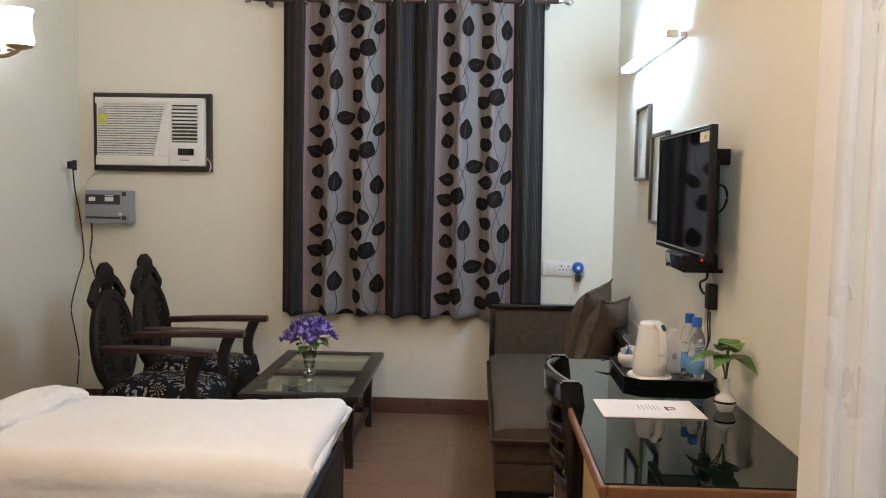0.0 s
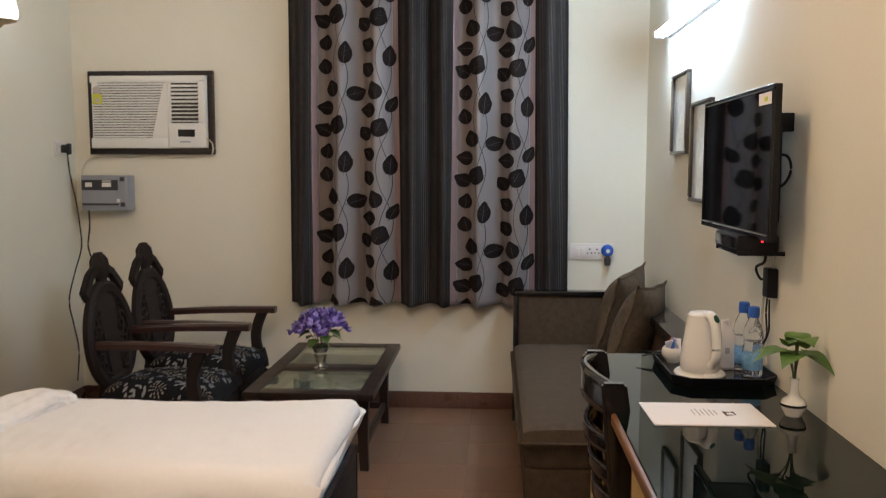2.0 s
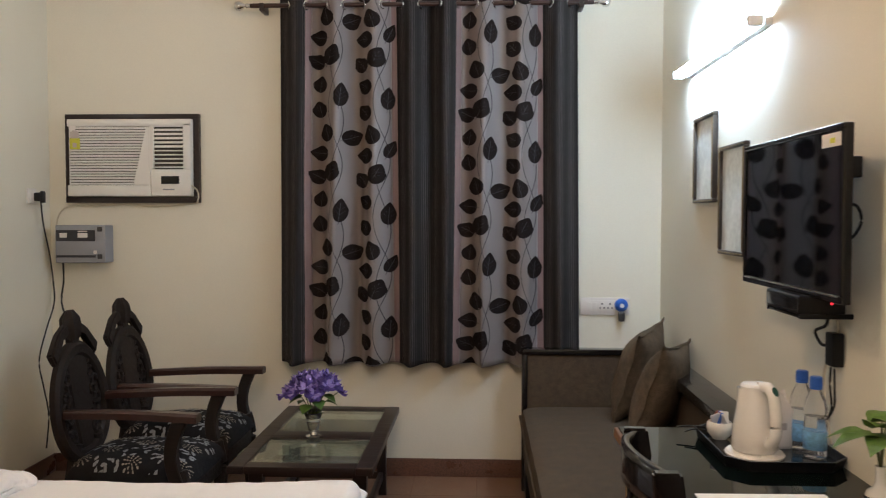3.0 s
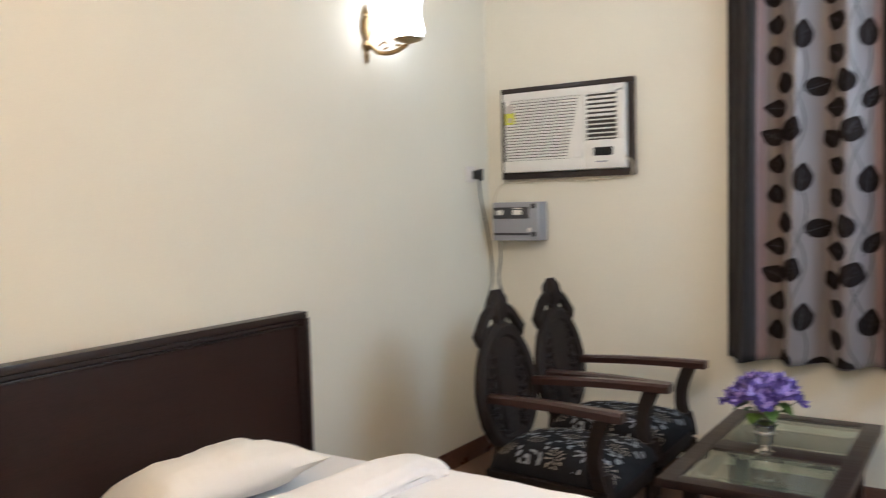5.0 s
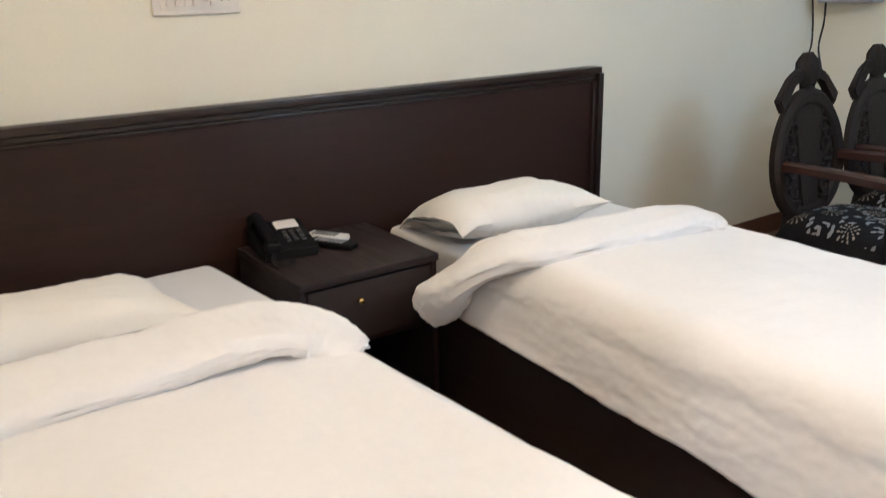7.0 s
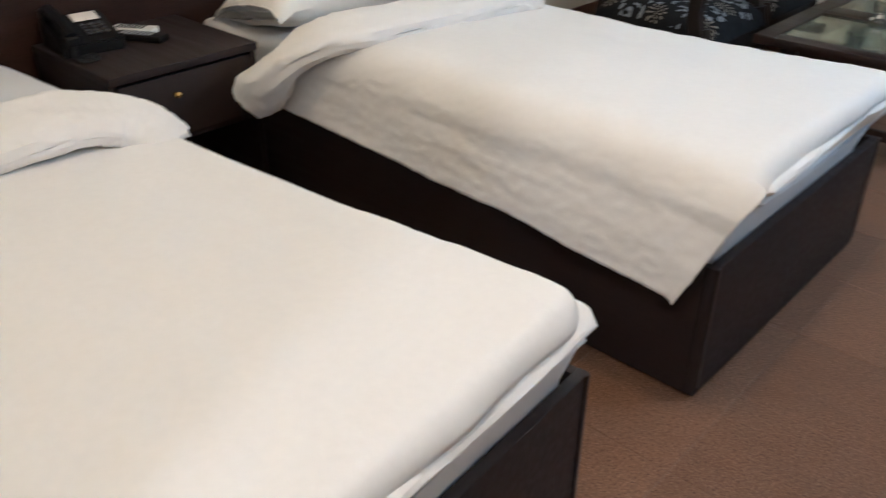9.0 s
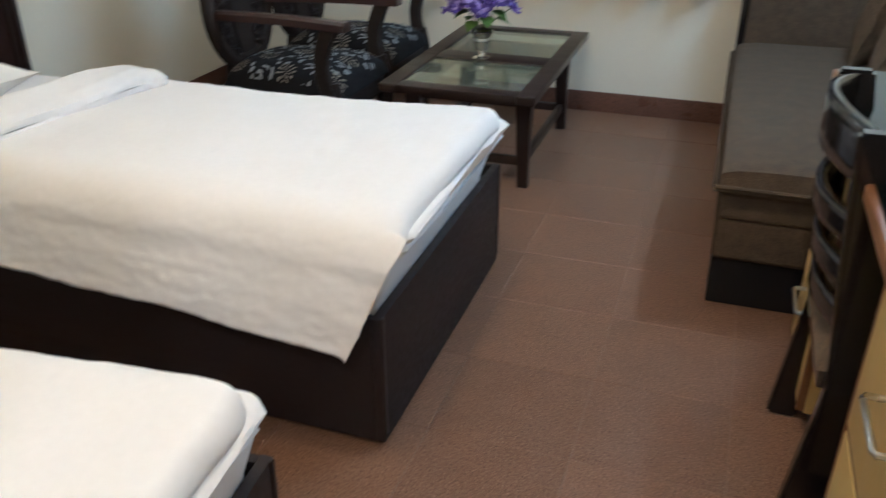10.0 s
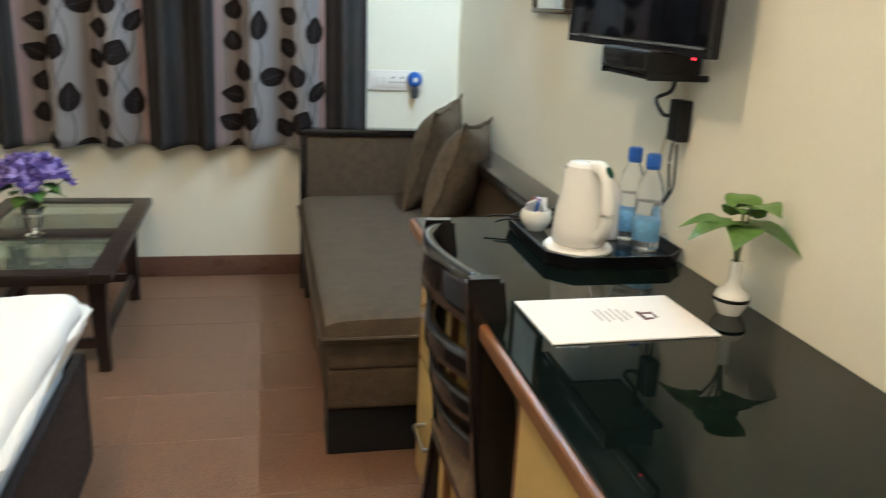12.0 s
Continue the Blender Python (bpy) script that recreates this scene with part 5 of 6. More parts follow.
def sofa():
    x0, x1, y0, y1 = 0.859, E - 0.012, 3.10, N - 0.152
    t = thing("sofa", (x0, y0, 0), "olive brown upholstered sofa with a black wooden frame", "sofa")
    w, l = x1 - x0, y1 - y0
    for y in (0.075, l - 0.22):
        part("plinth", box(0.005, y, 0, w - 0.02, y + 0.155, 0.17, 0.006), BLACK, t, "black wooden plinth foot")
    part("base", box(0.0, 0.03, 0.168, w - 0.01, l - 0.06, 0.305, 0.022, 4), SOFA, t, "upholstered lower band")
    part("base_band", box(-0.004, 0.024, 0.296, w - 0.01, l - 0.06, 0.404, 0.024, 4), SOFA, t)

    def top(u, v):
        x, y = -0.022 + (w - 0.10) * u, -0.005 + (l - 0.10) * v
        a, b = abs(2 * u - 1), abs(2 * v - 1)
        h = (max(0.0, 1 - a ** 14) * max(0.0, 1 - b ** 26)) ** 0.35
        return Vector((x, y, 0.396 + 0.072 * h + 0.010 * (1 - a * a) + 0.004 * nz(x, y, 1, 5) + 0.002 * math.sin(y * 60) * 0.2))
    part("seat_cushion", sheet(top, 40, 80), SOFA, t, "long seat cushion")
    part("cushion_underside", box(-0.018, 0.0, 0.392, w - 0.11, l - 0.11, 0.402, 0.003), SOFA, t)
    pipe = tube([(-0.020, 0.002, 0.409), (-0.021, l * 0.3, 0.411), (-0.021, l * 0.6, 0.409), (-0.020, l - 0.11, 0.411)], 0.006, 6)
    tube([(-0.016, -0.003, 0.409), (w * 0.4, -0.006, 0.411), (w - 0.12, -0.003, 0.409)], 0.006, 6, bm=pipe)
    part("piping", pipe, SOFA, t)
    # end panel by the curtains
    part("end_panel", box(0.018, l - 0.075, 0.17, w - 0.012, l - 0.02, 0.732, 0.014, 3), SOFA, t, "upholstered end panel")
    part("end_rail", box(-0.004, l - 0.085, 0.732, w - 0.01, l - 0.006, 0.762, 0.006), BLACKWOOD, t)
    part("end_post", box(-0.010, l - 0.085, 0.0, 0.020, l - 0.006, 0.733, 0.005), BLACKWOOD, t)
    # back along the wall
    part("back_panel", box(w - 0.105, 0.10, 0.17, w - 0.018, l - 0.08, 0.72, 0.03, 4), SOFA, t, "upholstered back")
    part("back_rail", box(w - 0.135, 0.085, 0.72, w, l - 0.086, 0.765, 0.008), BLACKWOOD, t)
    part("back_post", box(w - 0.125, 0.07, 0.0, w - 0.004, 0.105, 0.722, 0.006), BLACKWOOD, t)
    return t


sofa()


def cushion(loc, rx, ry, rz, size, seed):
    t = thing("cushion", loc, "plump brown textured cushion leaning on the sofa back", "cushion", 0, "sofa cushions")
    t.matrix_basis = pose(*loc, rx, ry, rz)

    def shell(sign):
        def fn(u, v):
            a, b = 2 * u - 1, 2 * v - 1
            h = (max(0, 1 - abs(a) ** 2.6) * max(0, 1 - abs(b) ** 2.6)) ** 0.6
            k = 1 - 0.09 * (1 - a * a) * abs(b) - 0.09 * (1 - b * b) * abs(a)
            return Vector((sign * (0.095 * h + 0.006 * nz(u * 5, v * 5, seed)), a * size / 2 * k, b * size / 2 * k))
        return fn
    bm = sheet(shell(1), 32, 32)
    joined(bm, sheet(shell(-1), 32, 32))
    bmesh.ops.remove_doubles(bm, verts=bm.verts, dist=4e-3)
    part("cover", bm, CUSHION, t)
    e = size / 2
    for a in (-1, 1):
        for b in (-1, 1):
            part("corner_tip", tube([(0, a * e * 0.97, b * e * 0.97), (0, a * e * 1.05, b * e * 1.05)], 0.008, 6, curve=False, taper=0.003), CUSHION, t)
    seam = []
    for k in range(65):
        s = k / 16
        q = int(s) % 4
        f = 2 * (s - int(s)) - 1
        a, b = ((f, -1), (1, f), (-f, 1), (-1, -f))[q]
        kk = 1 - 0.09 * (1 - a * a) * abs(b) - 0.09 * (1 - b * b) * abs(a)
        seam.append((0.004 * math.sin(k), a * e * kk * 1.01, b * e * kk * 1.01))
    part("piping", tube(seam, 0.006, 6, curve=False), CUSHION, t)
    return t


cushion((1.415, 4.47, 0.692), 4, 17, -24, 0.47, 1.0)
cushion((1.435, 4.05, 0.684), -4, 18, -28, 0.45, 4.0)

# ---------------------------------------------------------------- desk
DZ = 0.79


def handle(loc, along, parent):
    """A bow handle along local y."""
    x, y, z = loc
    h = along / 2
    part("handle", tube([(x, y - h, z), (x - 0.026, y - h, z), (x - 0.030, y - h + 0.006, z), (x - 0.030, y + h - 0.006, z), (x - 0.026, y + h, z), (x, y + h, z)], 0.0055, 8, curve=False), STEEL, parent, "nickel bow handle")


def desk():
    x0, x1, y0, y1 = 1.062, E - 0.004, 1.565, 3.005
    t = thing("desk", (x0, y0, 0), "pale laminate desk with brown edging and a black glass top", "desk")
    w, l = x1 - x0, y1 - y0
    part("worktop", box(0.016, 0.016, DZ - 0.034, w, l - 0.002, DZ - 0.007, 0.002), BIRCH, t)
    edge = part("front_moulding", box(0, 0, DZ - 0.036, 0.020, l, DZ - 0.004, 0.008, 3), EDGEWOOD, t, "brown wooden edge moulding")
    part("end_moulding", box(0.020, 0, DZ - 0.036, w, 0.020, DZ - 0.004, 0.008, 3), EDGEWOOD, t, "brown wooden edge moulding")
    part("end_moulding", box(0.020, l - 0.018, DZ - 0.044, w, l, DZ - 0.0045, 0.006, 3), EDGEWOOD, t, "brown wooden edge moulding")
    part("glass_top", box(0.012, 0.010, DZ - 0.0065, w - 0.002, l - 0.012, DZ, 0.0015, 1), GLASS_DESK, t, "black tinted glass top")
    for a, b in ((0.035, 0.545), (l - 0.40, l - 0.03)):
        ped = part("pedestal", box(0.052, a, 0.06, w - 0.01, b, DZ - 0.035, 0.002), BIRCH, t, "pale yellow laminate pedestal")
        part("kick_board", box(0.075, a + 0.01, 0, w - 0.02, b - 0.01, 0.06, 0.002), DARKWOOD, ped)
        rows = ((0.42, 0.735), (0.075, 0.405))
        for k, (z0, z1) in enumerate(rows):
            fr = part("drawer_front", box(0.034, a + 0.014, z0, 0.053, b - 0.014, z1, 0.003), BIRCH, t, "pale yellow drawer front")
            handle((0.034, (a + b) / 2, z0 + (z1 - z0) * 0.56), 0.13, fr)
        for y in (a, b - 0.013):
            part("edge_strip", box(0.034, y, 0.065, 0.054, y + 0.013, DZ - 0.045, 0.003), EDGEWOOD, t, "brown edge strip")
        part("edge_strip", box(0.036, a + 0.013, 0.406, 0.054, b - 0.013, 0.419, 0.002), EDGEWOOD, t, "brown edge strip")
    part("modesty_panel", box(w - 0.06, 0.545, 0.25, w - 0.045, l - 0.40, DZ - 0.035, 0.002), BIRCH, t)
    return t


desk()


def desk_chair():
    """Looks along +x, under the desk."""
    t = thing("desk_chair", (1.07, 2.475, 0), "black lacquered ladder-back chair tucked under the desk", "chair")
    h = 0.205
    for s in (-1, 1):
        post = bmesh.new()
        prev = None
        for k in range(15):
            u = k / 14
            z = 0.868 * u
            x = 0.055 - 0.055 * max(0, (u - 0.45)) / 0.55 - 0.05 * max(0, (0.4 - u)) / 0.4
            hw, hd = 0.019, 0.034 + 0.010 * math.sin(math.pi * u)
            q = [post.verts.new((x + a * hd, s * h + b * hw, z)) for a, b in ((-1, -1), (1, -1), (1, 1), (-1, 1))]
            if prev:
                for j in range(4):
                    post.faces.new((prev[j], prev[(j + 1) % 4], q[(j + 1) % 4], q[j]))
            else:
                post.faces.new(q)
            prev = q
        post.faces.new(prev[::-1])
        bmesh.ops.bevel(post, geom=post.edges[:], offset=0.007, segments=2, affect="EDGES", clamp_overlap=True)
        part("back_post", post, BLACKWOOD, t)
        part("front_leg", tube([(0.42, s * 0.19, 0.40), (0.42, s * 0.19, 0.2), (0.425, s * 0.19, 0.0)], 0.02, 8, taper=0.015), BLACKWOOD, t)
        part("side_rail", box(0.05, s * 0.195 - 0.011, 0.36, 0.42, s * 0.195 + 0.011, 0.42, 0.004), BLACKWOOD, t)
        part("side_stretcher", box(0.05, s * 0.195 - 0.009, 0.17, 0.42, s * 0.195 + 0.009, 0.20, 0.004), BLACKWOOD, t)

    def slat(z0, z1, name, bow, x_at):
        def fn(u, v):
            y = (2 * u - 1) * (h - 0.004)
            z = z0 + (z1 - z0) * v + 0.014 * math.sin(math.pi * u) * (1 if z1 > 0.8 else -0.3)
            return Vector((x_at - bow * math.cos((2 * u - 1) * math.pi / 2) ** 0.9, y, z))
        solid(part(name, sheet(fn, 24, 4), BLACKWOOD, t, "bowed black back slat"), 0.020, 0)
    slat(0.765, 0.862, "top_slat", 0.062, 0.004)
    slat(0.655, 0.705, "slat", 0.058, 0.012)
    slat(0.565, 0.612, "slat", 0.054, 0.022)
    slat(0.475, 0.522, "slat", 0.050, 0.032)

    def seat(u, v):
        x, y = -0.004 + 0.46 * u, (2 * v - 1) * (0.180 + 0.03 * u)
        a, b = abs(2 * u - 1), abs(2 * v - 1)
        return Vector((x, y, 0.385 + 0.085 * (max(0, 1 - a ** 5) * max(0, 1 - b ** 5)) ** 0.5))
    part("seat", sheet(seat, 24, 24), CHAIRSEAT, t, "speckled brown upholstered seat")
    part("seat_frame", box(0.0, -0.18, 0.345, 0.445, 0.18, 0.387, 0.004), BLACKWOOD, t)
    return t


desk_chair()

# ---------------------------------------------------------------- things on the desk


def menu_card():
    t = thing("menu_card", (1.312, 2.243, DZ), "white printed card lying on the glass top", "card", 1.5)
    part("sheet", box(-0.157, -0.103, 0.0002, 0.157, 0.103, 0.004, 0.0008, 1), PAPER, t)
    marks = bmesh.new()
    for k, wd in enumerate((0.05, 0.062, 0.045, 0.066, 0.055, 0.04)):
        box(-0.03 + 0.012 * k, -wd / 2 + 0.01, 0.0041, -0.026 + 0.012 * k, wd / 2 + 0.01, 0.0044, 0, bm=marks)
    part("print_lines", marks, INK, t, "faint lines of printing")
    art = box(0.052, -0.022, 0.0041, 0.060, 0.022, 0.0045, 0)
    box(0.060, -0.018, 0.0041, 0.074, -0.010, 0.0045, 0, bm=art)
    box(0.060, 0.008, 0.0041, 0.078, 0.016, 0.0045, 0, bm=art)
    box(0.078, -0.012, 0.0041, 0.083, 0.018, 0.0045, 0, bm=art)
    part("printed_emblem", art, INKRED, t, "small dark printed emblem")


menu_card()


def tray():
    t = thing("serving_tray", (1.452, 2.725, DZ), "black serving tray with chamfered corners on the desk", "tray")
    a, b, c = 0.155, 0.198, 0.05
    out = [(-a, -b + c), (-a + c, -b), (a - c, -b), (a, -b + c), (a, b - c), (a - c, b), (-a + c, b), (-a, b - c)]
    part("base", slab(out, 0.008, 0.002), GLOSSBLACK, t)
    rim = bmesh.new()
    rings = []
    for grow, z in ((1.0, 0.0), (1.05, 0.030), (1.02, 0.030), (0.97, 0.008)):
        rings.append([rim.verts.new((x * grow, y * grow, z + 0.001)) for x, y in out])
    for q in range(3):
        for k in range(8):
            rim.faces.new((rings[q][k], rings[q][(k + 1) % 8], rings[q + 1][(k + 1) % 8], rings[q + 1][k]))
    part("rim", rim, BLACK, t)
    sticks = tube([(-0.12, 0.14, 0.033), (-0.175, 0.165, 0.032), (-0.215, 0.165, 0.028)], 0.0022, 6)
    tube([(-0.12, 0.10, 0.033), (-0.17, 0.13, 0.030), (-0.20, 0.125, 0.024)], 0.0022, 6, bm=sticks)
    part("wire_handle", sticks, BLACK, t, "thin black wire ends")


tray()
TZ = DZ + 0.0085


def kettle():
    t = thing("electric_kettle", (1.400, 2.665, TZ), "cream plastic electric kettle on a round base", "kettle")
    t.scale = (1.03, 1.03, 1.04)
    part("power_base", lathe([(0, 0), (0.076, 0), (0.078, 0.006), (0.073, 0.012), (0.03, 0.014), (0, 0.014)], 36), KETTLE, t)
    body = lathe([(0, 0.014), (0.056, 0.015), (0.0605, 0.022), (0.0595, 0.05), (0.056, 0.085), (0.050, 0.12), (0.0445, 0.15), (0.0405, 0.172), (0.040, 0.180)], 40)
    for v in body.verts:
        s = max(0, (v.co.z - 0.14) / 0.045)
        d = max(0, (-0.75 * v.co.x + 0.66 * v.co.y) / 0.05)
        v.co.x -= 0.016 * s * d ** 3
        v.co.y += 0.014 * s * d ** 3
    part("body", body, KETTLE, t)
    part("lid", lathe([(0.040, 0.180), (0.040, 0.187), (0.034, 0.194), (0.012, 0.197), (0, 0.197)], 32), KETTLE, t)
    part("lid_button", box(0.008, -0.012, 0.192, 0.032, 0.010, 0.201, 0.004, m=pose(0, 0, 0, 0, 0, -50)), KETTLE, t)
    wx, wy = 0.35, -0.937
    hn = tube([(wx * r, wy * r, h) for r, h in ((0.028, 0.188), (0.052, 0.190), (0.070, 0.174), (0.079, 0.145), (0.083, 0.105), (0.080, 0.065), (0.058, 0.040))], 0.0155, 12, flat=1.0)
    part("handle", hn, KETTLE, t, "looped cream handle")
    part("emblem", lathe([(0, 0), (0.0105, 0), (0.010, 0.002), (0, 0.0025)], 20, m=pose(wx * 0.075 + 0.001, wy * 0.075 - 0.004, 0.186, 52, 0, 20) @ Matrix.Diagonal((0.8, 1.3, 1, 1))), TEAL, t, "dark teal oval emblem on the handle")
    part("switch", lathe([(0, 0), (0.010, 0), (0.008, 0.006), (0, 0.007)], 14, m=pose(wx * 0.068, wy * 0.068, 0.184, 60, 0, 20)), GREY, t, "grey switch")


kettle()


def bottle(x, y, label, rz=0):
    t = thing("water_bottle", (x, y, TZ), label, "bottle", rz, "bottles on the tray")
    t.scale = (1.17, 1.17, 1.07)
    prof = [(0, 0.001), (0.024, 0.0), (0.027, 0.006), (0.0265, 0.03), (0.0255, 0.034), (0.0265, 0.04), (0.0265, 0.088), (0.0235, 0.096), (0.0240, 0.104), (0.0268, 0.118), (0.0262, 0.132),
            (0.021, 0.154), (0.013, 0.172), (0.0115, 0.178), (0.0115, 0.19)]
    ob = part("bottle_body", lathe(prof, 28), PET, t, "clear plastic bottle")
    ob.visible_shadow = False
    ob = part("water", lathe([(0, 0.003), (0.0235, 0.004), (0.0248, 0.01), (0.0245, 0.086), (0.0222, 0.096), (0.0226, 0.108), (0, 0.109)], 24), WATER, t)
    ob.visible_shadow = False
    part("paper_label", lathe([(0.0268, 0.022), (0.0273, 0.023), (0.0273, 0.068), (0.0268, 0.069)], 28), BLUELABEL, t, "blue and white wrapper")
    part("cap", lathe([(0.0, 0.184), (0.0145, 0.184), (0.015, 0.187), (0.0145, 0.207), (0.012, 0.21), (0, 0.21)], 22), BLUE, t, "blue screw cap")
    part("cap_ring", lathe([(0.0125, 0.177), (0.0145, 0.178), (0.0145, 0.182), (0.0125, 0.183)], 22), BLUE, t)


bottle(1.562, 2.655, "small water bottle with a blue cap on the tray")
bottle(1.558, 2.745, "small water bottle with a blue cap on the tray", 40)


def sugar_bowl():
    t = thing("sugar_bowl", (1.352, 2.835, TZ), "white ceramic bowl filled with sachets", "bowl")
    part("bowl", lathe([(0, 0.0), (0.022, 0), (0.024, 0.004), (0.036, 0.018), (0.040, 0.034), (0.037, 0.048), (0.033, 0.052), (0.031, 0.048), (0.033, 0.03), (0, 0.02)], 30), CERAMIC, t)
    rnd = random.Random(3)
    for k in range(6):
        m = pose(0.012 * math.cos(k * 1.1), 0.012 * math.sin(k * 1.1), 0.055, rnd.uniform(-30, 30), rnd.uniform(-30, 30), k * 60)
        s = part("sachet", box(-0.014, -0.002, -0.018, 0.014, 0.002, 0.026, 0.0015, 1, m=m), (PAPER, BLUE, REDSTICK, PAPER, BLUE, PAPER)[k], t, "paper sachet")


sugar_bowl()


def tissue_packet():
    t = thing("paper_packet", (1.498, 2.745, TZ), "white paper packet standing crumpled on the tray", "packet", 12)

    def fn(u, v):
        a = 2 * math.pi * u
        k = 1 - 0.45 * max(0, v - 0.72) / 0.28
        sq = max(abs(math.cos(a)), abs(math.sin(a)))
        r = 0.026 / sq * k
        return Vector((r * math.cos(a) * 1.1 + 0.004 * nz(u * 5, v * 6, 2), r * math.sin(a) * 0.7, 0.155 * v + 0.012 * math.sin(2 * a) * v ** 3))
    bm = sheet(fn, 28, 14)
    solid(part("paper", bm, PAPER, t), 0.001, 0)
    part("printing", box(-0.008, -0.0222, 0.055, 0.008, -0.0212, 0.075, 0), INK, t)


tissue_packet()


def plant_vase():
    t = thing("plant_vase", (1.552, 2.255, DZ), "white ceramic bud vase holding green money plant leaves", "vase")
    part("vase", lathe([(0, 0.0), (0.026, 0), (0.028, 0.004), (0.040, 0.022), (0.042, 0.034), (0.036, 0.046), (0.020, 0.056), (0.0145, 0.068), (0.0135, 0.095), (0.016, 0.106),
                        (0.0135, 0.107), (0.011, 0.09), (0, 0.08)], 32, m=Matrix.Diagonal((0.8, 0.8, 0.97, 1))), CERAMIC, t)
    part("ring", lathe([(0.0418, 0.028), (0.0430, 0.0295), (0.0430, 0.034), (0.0420, 0.0355)], 32, m=Matrix.Diagonal((0.8, 0.8, 0.97, 1))), GLOSSBLACK, t, "black painted ring")
    for (bx, by, bz), (wx, wy, wz), ln, wd in (((0.0, 0.0, 0.215), (-0.35, -0.5, 0.45), 0.085, 0.040), ((-0.03, -0.01, 0.205), (-0.9, -0.15, 0.05), 0.095, 0.034),
                                               ((-0.005, -0.03, 0.20), (-0.65, -0.6, 0.02), 0.08, 0.036), ((0.015, 0.0, 0.20), (0.55, -0.95, 0.0), 0.11, 0.034),
                                               ((0.01, 0.02, 0.225), (0.2, 0.5, 0.35), 0.075, 0.034), ((0.0, -0.015, 0.19), (0.45, -0.5, 0.35), 0.07, 0.034),
                                               ((-0.035, 0.01, 0.20), (-0.8, 0.35, 0.1), 0.085, 0.034), ((0.0, -0.02, 0.235), (0.1, -0.75, 0.30), 0.085, 0.042)):
        bz -= 0.022
        q = Vector((bx, by, bz))
        lf = part("leaf", leaf_mesh(q, Vector((wx, wy, wz)), ln, wd * 1.08, 0.8, 0.42), LEAF, t, "heart-shaped green leaf")
        part("stalk", tube([(0, 0, 0.08), (bx * 0.3, by * 0.3, 0.14), (bx, by, bz)], 0.0022, 6), STEM, lf)


plant_vase()

# ---------------------------------------------------------------- television


def television():
    t = thing("television", (1.512, 2.757, 1.472), "black flat screen television with a red standby light", "television", 0)
    w, h = 0.378, 0.222
    part("case", box(0.0, -w, -h, 0.020, w, h, 0.004), BLACK, t)
    part("back_bulge", box(0.018, -w * 0.72, -h * 0.8, 0.062, w * 0.72, h * 0.5, 0.014, 3), BLACK, t)
    part("screen", box(-0.0015, -w + 0.014, -h + 0.022, 0.004, w - 0.014, h - 0.014, 0), SCREEN, t, "dark glossy screen")
    for n, q in (("bezel", (-0.006, -w, -h, 0.004, w, -h + 0.021)), ("bezel", (-0.006, -w, h - 0.013, 0.004, w, h)),
                 ("bezel", (-0.006, -w, -h + 0.021, 0.004, -w + 0.0135, h - 0.013)), ("bezel", (-0.006, w - 0.0135, -h + 0.021, 0.004, w, h - 0.013))):
        part(n, box(*q, 0.002, 1), GLOSSBLACK, t)
    part("sticker", box(-0.0028, -w + 0.022, h - 0.054, -0.001, -w + 0.135, h - 0.020, 0), PAPER, t, "white and green sticker on the screen")
    part("sticker_spot", box(-0.0034, -w + 0.055, h - 0.045, -0.002, -w + 0.085, h - 0.032, 0), GREENSTICK, t)
    part("led", box(-0.005, -w + 0.053, -h - 0.005, 0.0, -w + 0.060, -h - 0.0005, 0.001), LED, t, "glowing red standby light")
    part("silver_strip", box(-0.0068, -w + 0.02, -h + 0.016, -0.005, w - 0.02, -h + 0.0185, 0), STEEL, t)
    arm = box(0.055, -0.20, 0.10, 0.10, -0.13, 0.145, 0.004)
    box(0.055, -0.235, 0.095, 0.105, -0.205, 0.15, 0.004, bm=arm)
    box(0.055, 0.10, -0.06, 0.106, 0.18, 0.12, 0.004, bm=arm)
    box(0.055, -0.12, -0.05, 0.09, 0.10, 0.02, 0.004, bm=arm)
    part("bracket", arm, BLACK, t, "black metal wall bracket")
    part("cable", tube([(0.06, -0.22, 0.03), (0.08, -0.262, 0.02), (0.085, -0.276, -0.02), (0.075, -0.25, -0.06), (0.06, -0.20, -0.075)], 0.004, 6), CORD, t)
    return t


television()


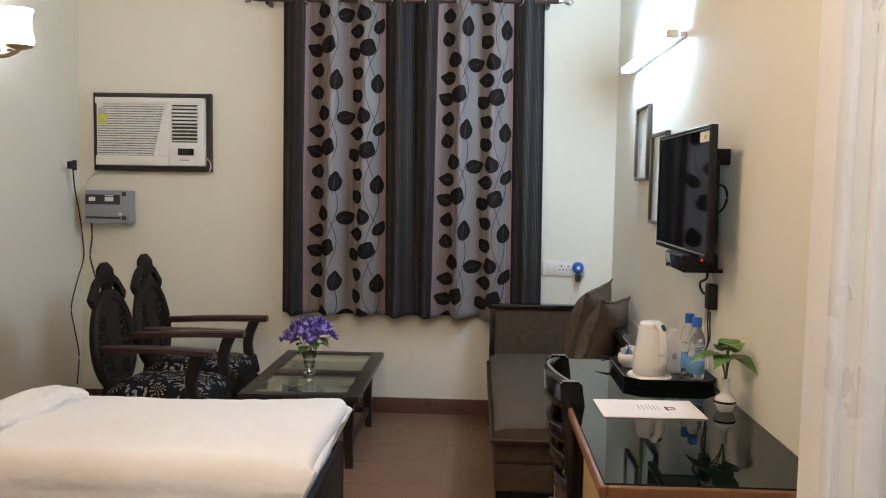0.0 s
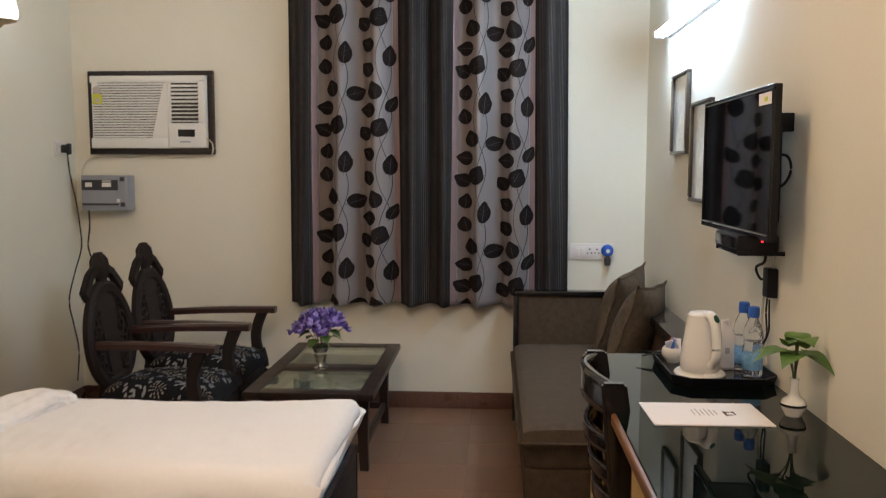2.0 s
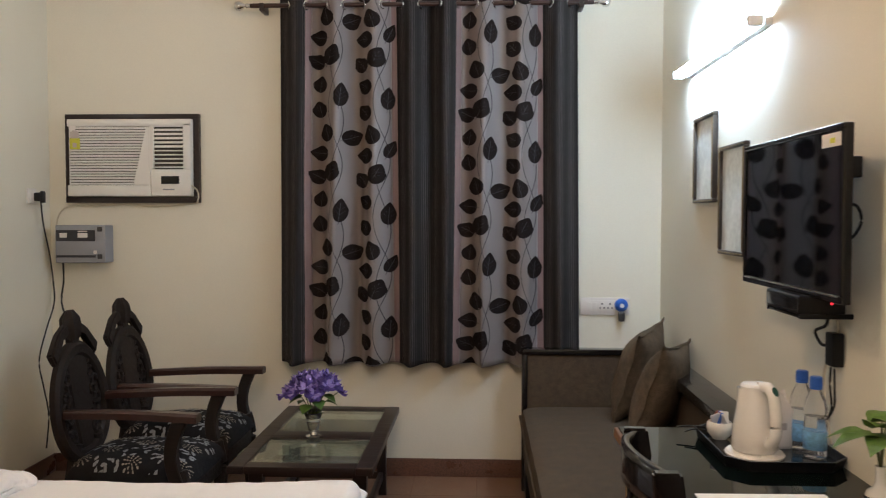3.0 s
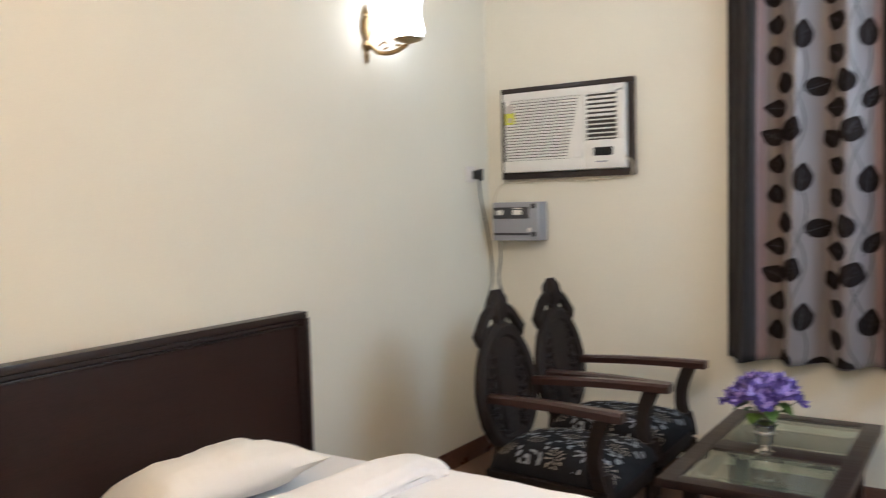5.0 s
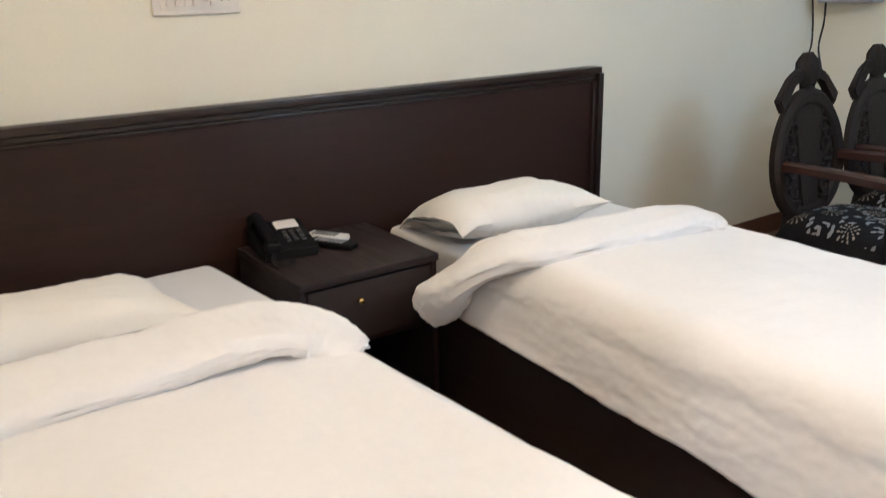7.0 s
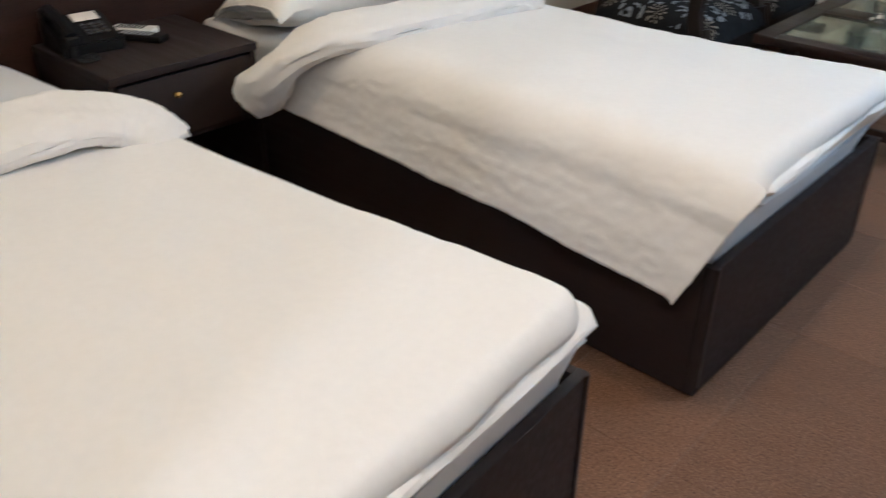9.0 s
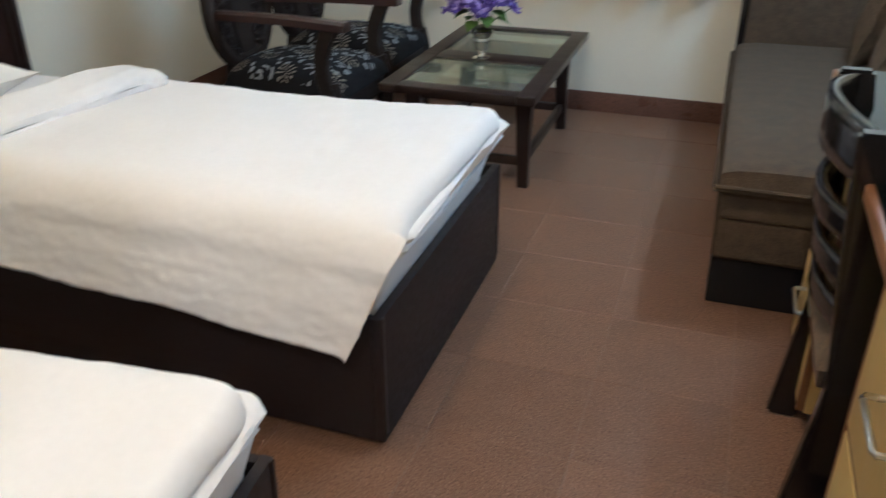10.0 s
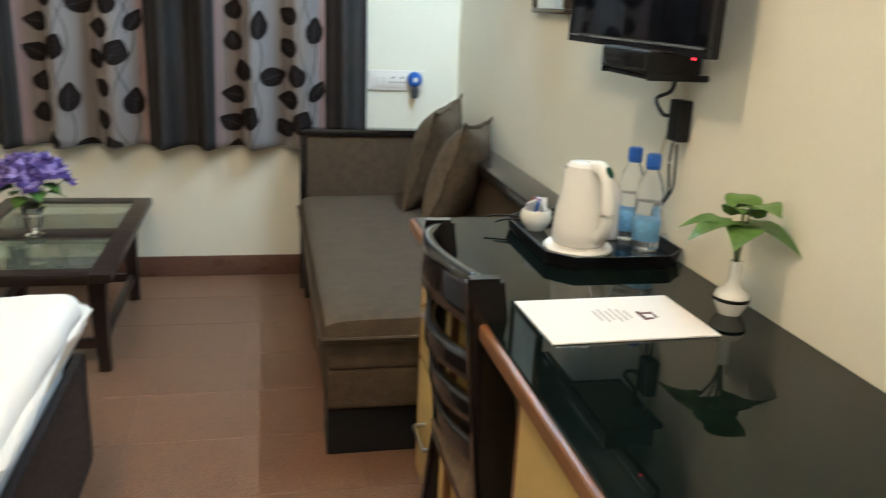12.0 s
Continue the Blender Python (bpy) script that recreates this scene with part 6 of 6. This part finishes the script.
def set_top_box():
    t = thing("set_top_box", (1.615, 2.665, 1.195), "black set-top box on a small wall shelf", "set-top box")
    part("shelf", box(-0.136, -0.100, 0, 0.004, 0.144, 0.007, 0.002), GLOSSBLACK, t, "black shelf plate")
    for y in (-0.106, 0.140):
        part("shelf_arm", box(-0.138, y, -0.002, 0.004, y + 0.008, 0.012, 0.003), BLACK, t)
    body = part("body", box(-0.140, -0.104, 0.010, -0.015, 0.148, 0.060, 0.008, 3), BLACK, t)
    part("front_panel", box(-0.1425, -0.096, 0.018, -0.135, 0.140, 0.052, 0.003), GLOSSBLACK, body)
    part("foot", box(-0.13, -0.09, 0.007, -0.04, 0.12, 0.014, 0.002), BLACK, t)
    part("cable", tube([(-0.03, -0.02, 0.02), (-0.02, 0.01, -0.03), (-0.03, 0.06, -0.055), (-0.03, 0.02, -0.085), (-0.02, -0.01, -0.085)], 0.0045, 6), CORD, t)
    part("cable", tube([(-0.01, -0.03, 0.0), (-0.008, -0.035, -0.06), (-0.01, 0.03, -0.14), (-0.008, 0.05, -0.22), (-0.01, 0.01, -0.31), (-0.012, -0.02, -0.36)], 0.004, 6), CORDWHITE, t)


set_top_box()


def power_adapter():
    t = thing("power_adapter", (E - 0.002, 2.635, 1.10), "black power adapter hanging on the wall", "adapter")
    part("block", box(-0.032, -0.026, -0.044, 0, 0.026, 0.048, 0.006, 3), BLACK, t)
    part("cable", tube([(-0.02, -0.01, -0.05), (-0.02, -0.014, -0.10), (-0.018, -0.01, -0.15), (-0.02, 0.02, -0.19), (-0.018, 0.05, -0.20)], 0.003, 6), CORD, t)
    part("cable", tube([(-0.02, 0.012, -0.05), (-0.02, 0.016, -0.10), (-0.018, 0.008, -0.16), (-0.02, 0.03, -0.20)], 0.003, 6), CORD, t)


power_adapter()

# ---------------------------------------------------------------- floor tiles
TX, TY = 0.3475, 0.3265
tile = bmesh.new()
box(-TX / 2 + 0.0017, -TY / 2 + 0.0017, -0.006, TX / 2 - 0.0017, TY / 2 - 0.0017, 0.0, 0.0012, 1, bm=tile)
tile_mesh = finish("tile", tile, TILE)
for i in range(-6, 4):
    for j in range(-8, 8):
        x, y = 0.610 + (i + 0.5) * TX, 2.985 + (j + 0.5) * TY
        if -1.95 < x < 1.70 and -0.1 < y < 5.0 and not (x < 0.0 and y < 0.3):
            ob = new("tile", tile_mesh)
            ob.location = (x, y, 0)
            ob.parent = floor
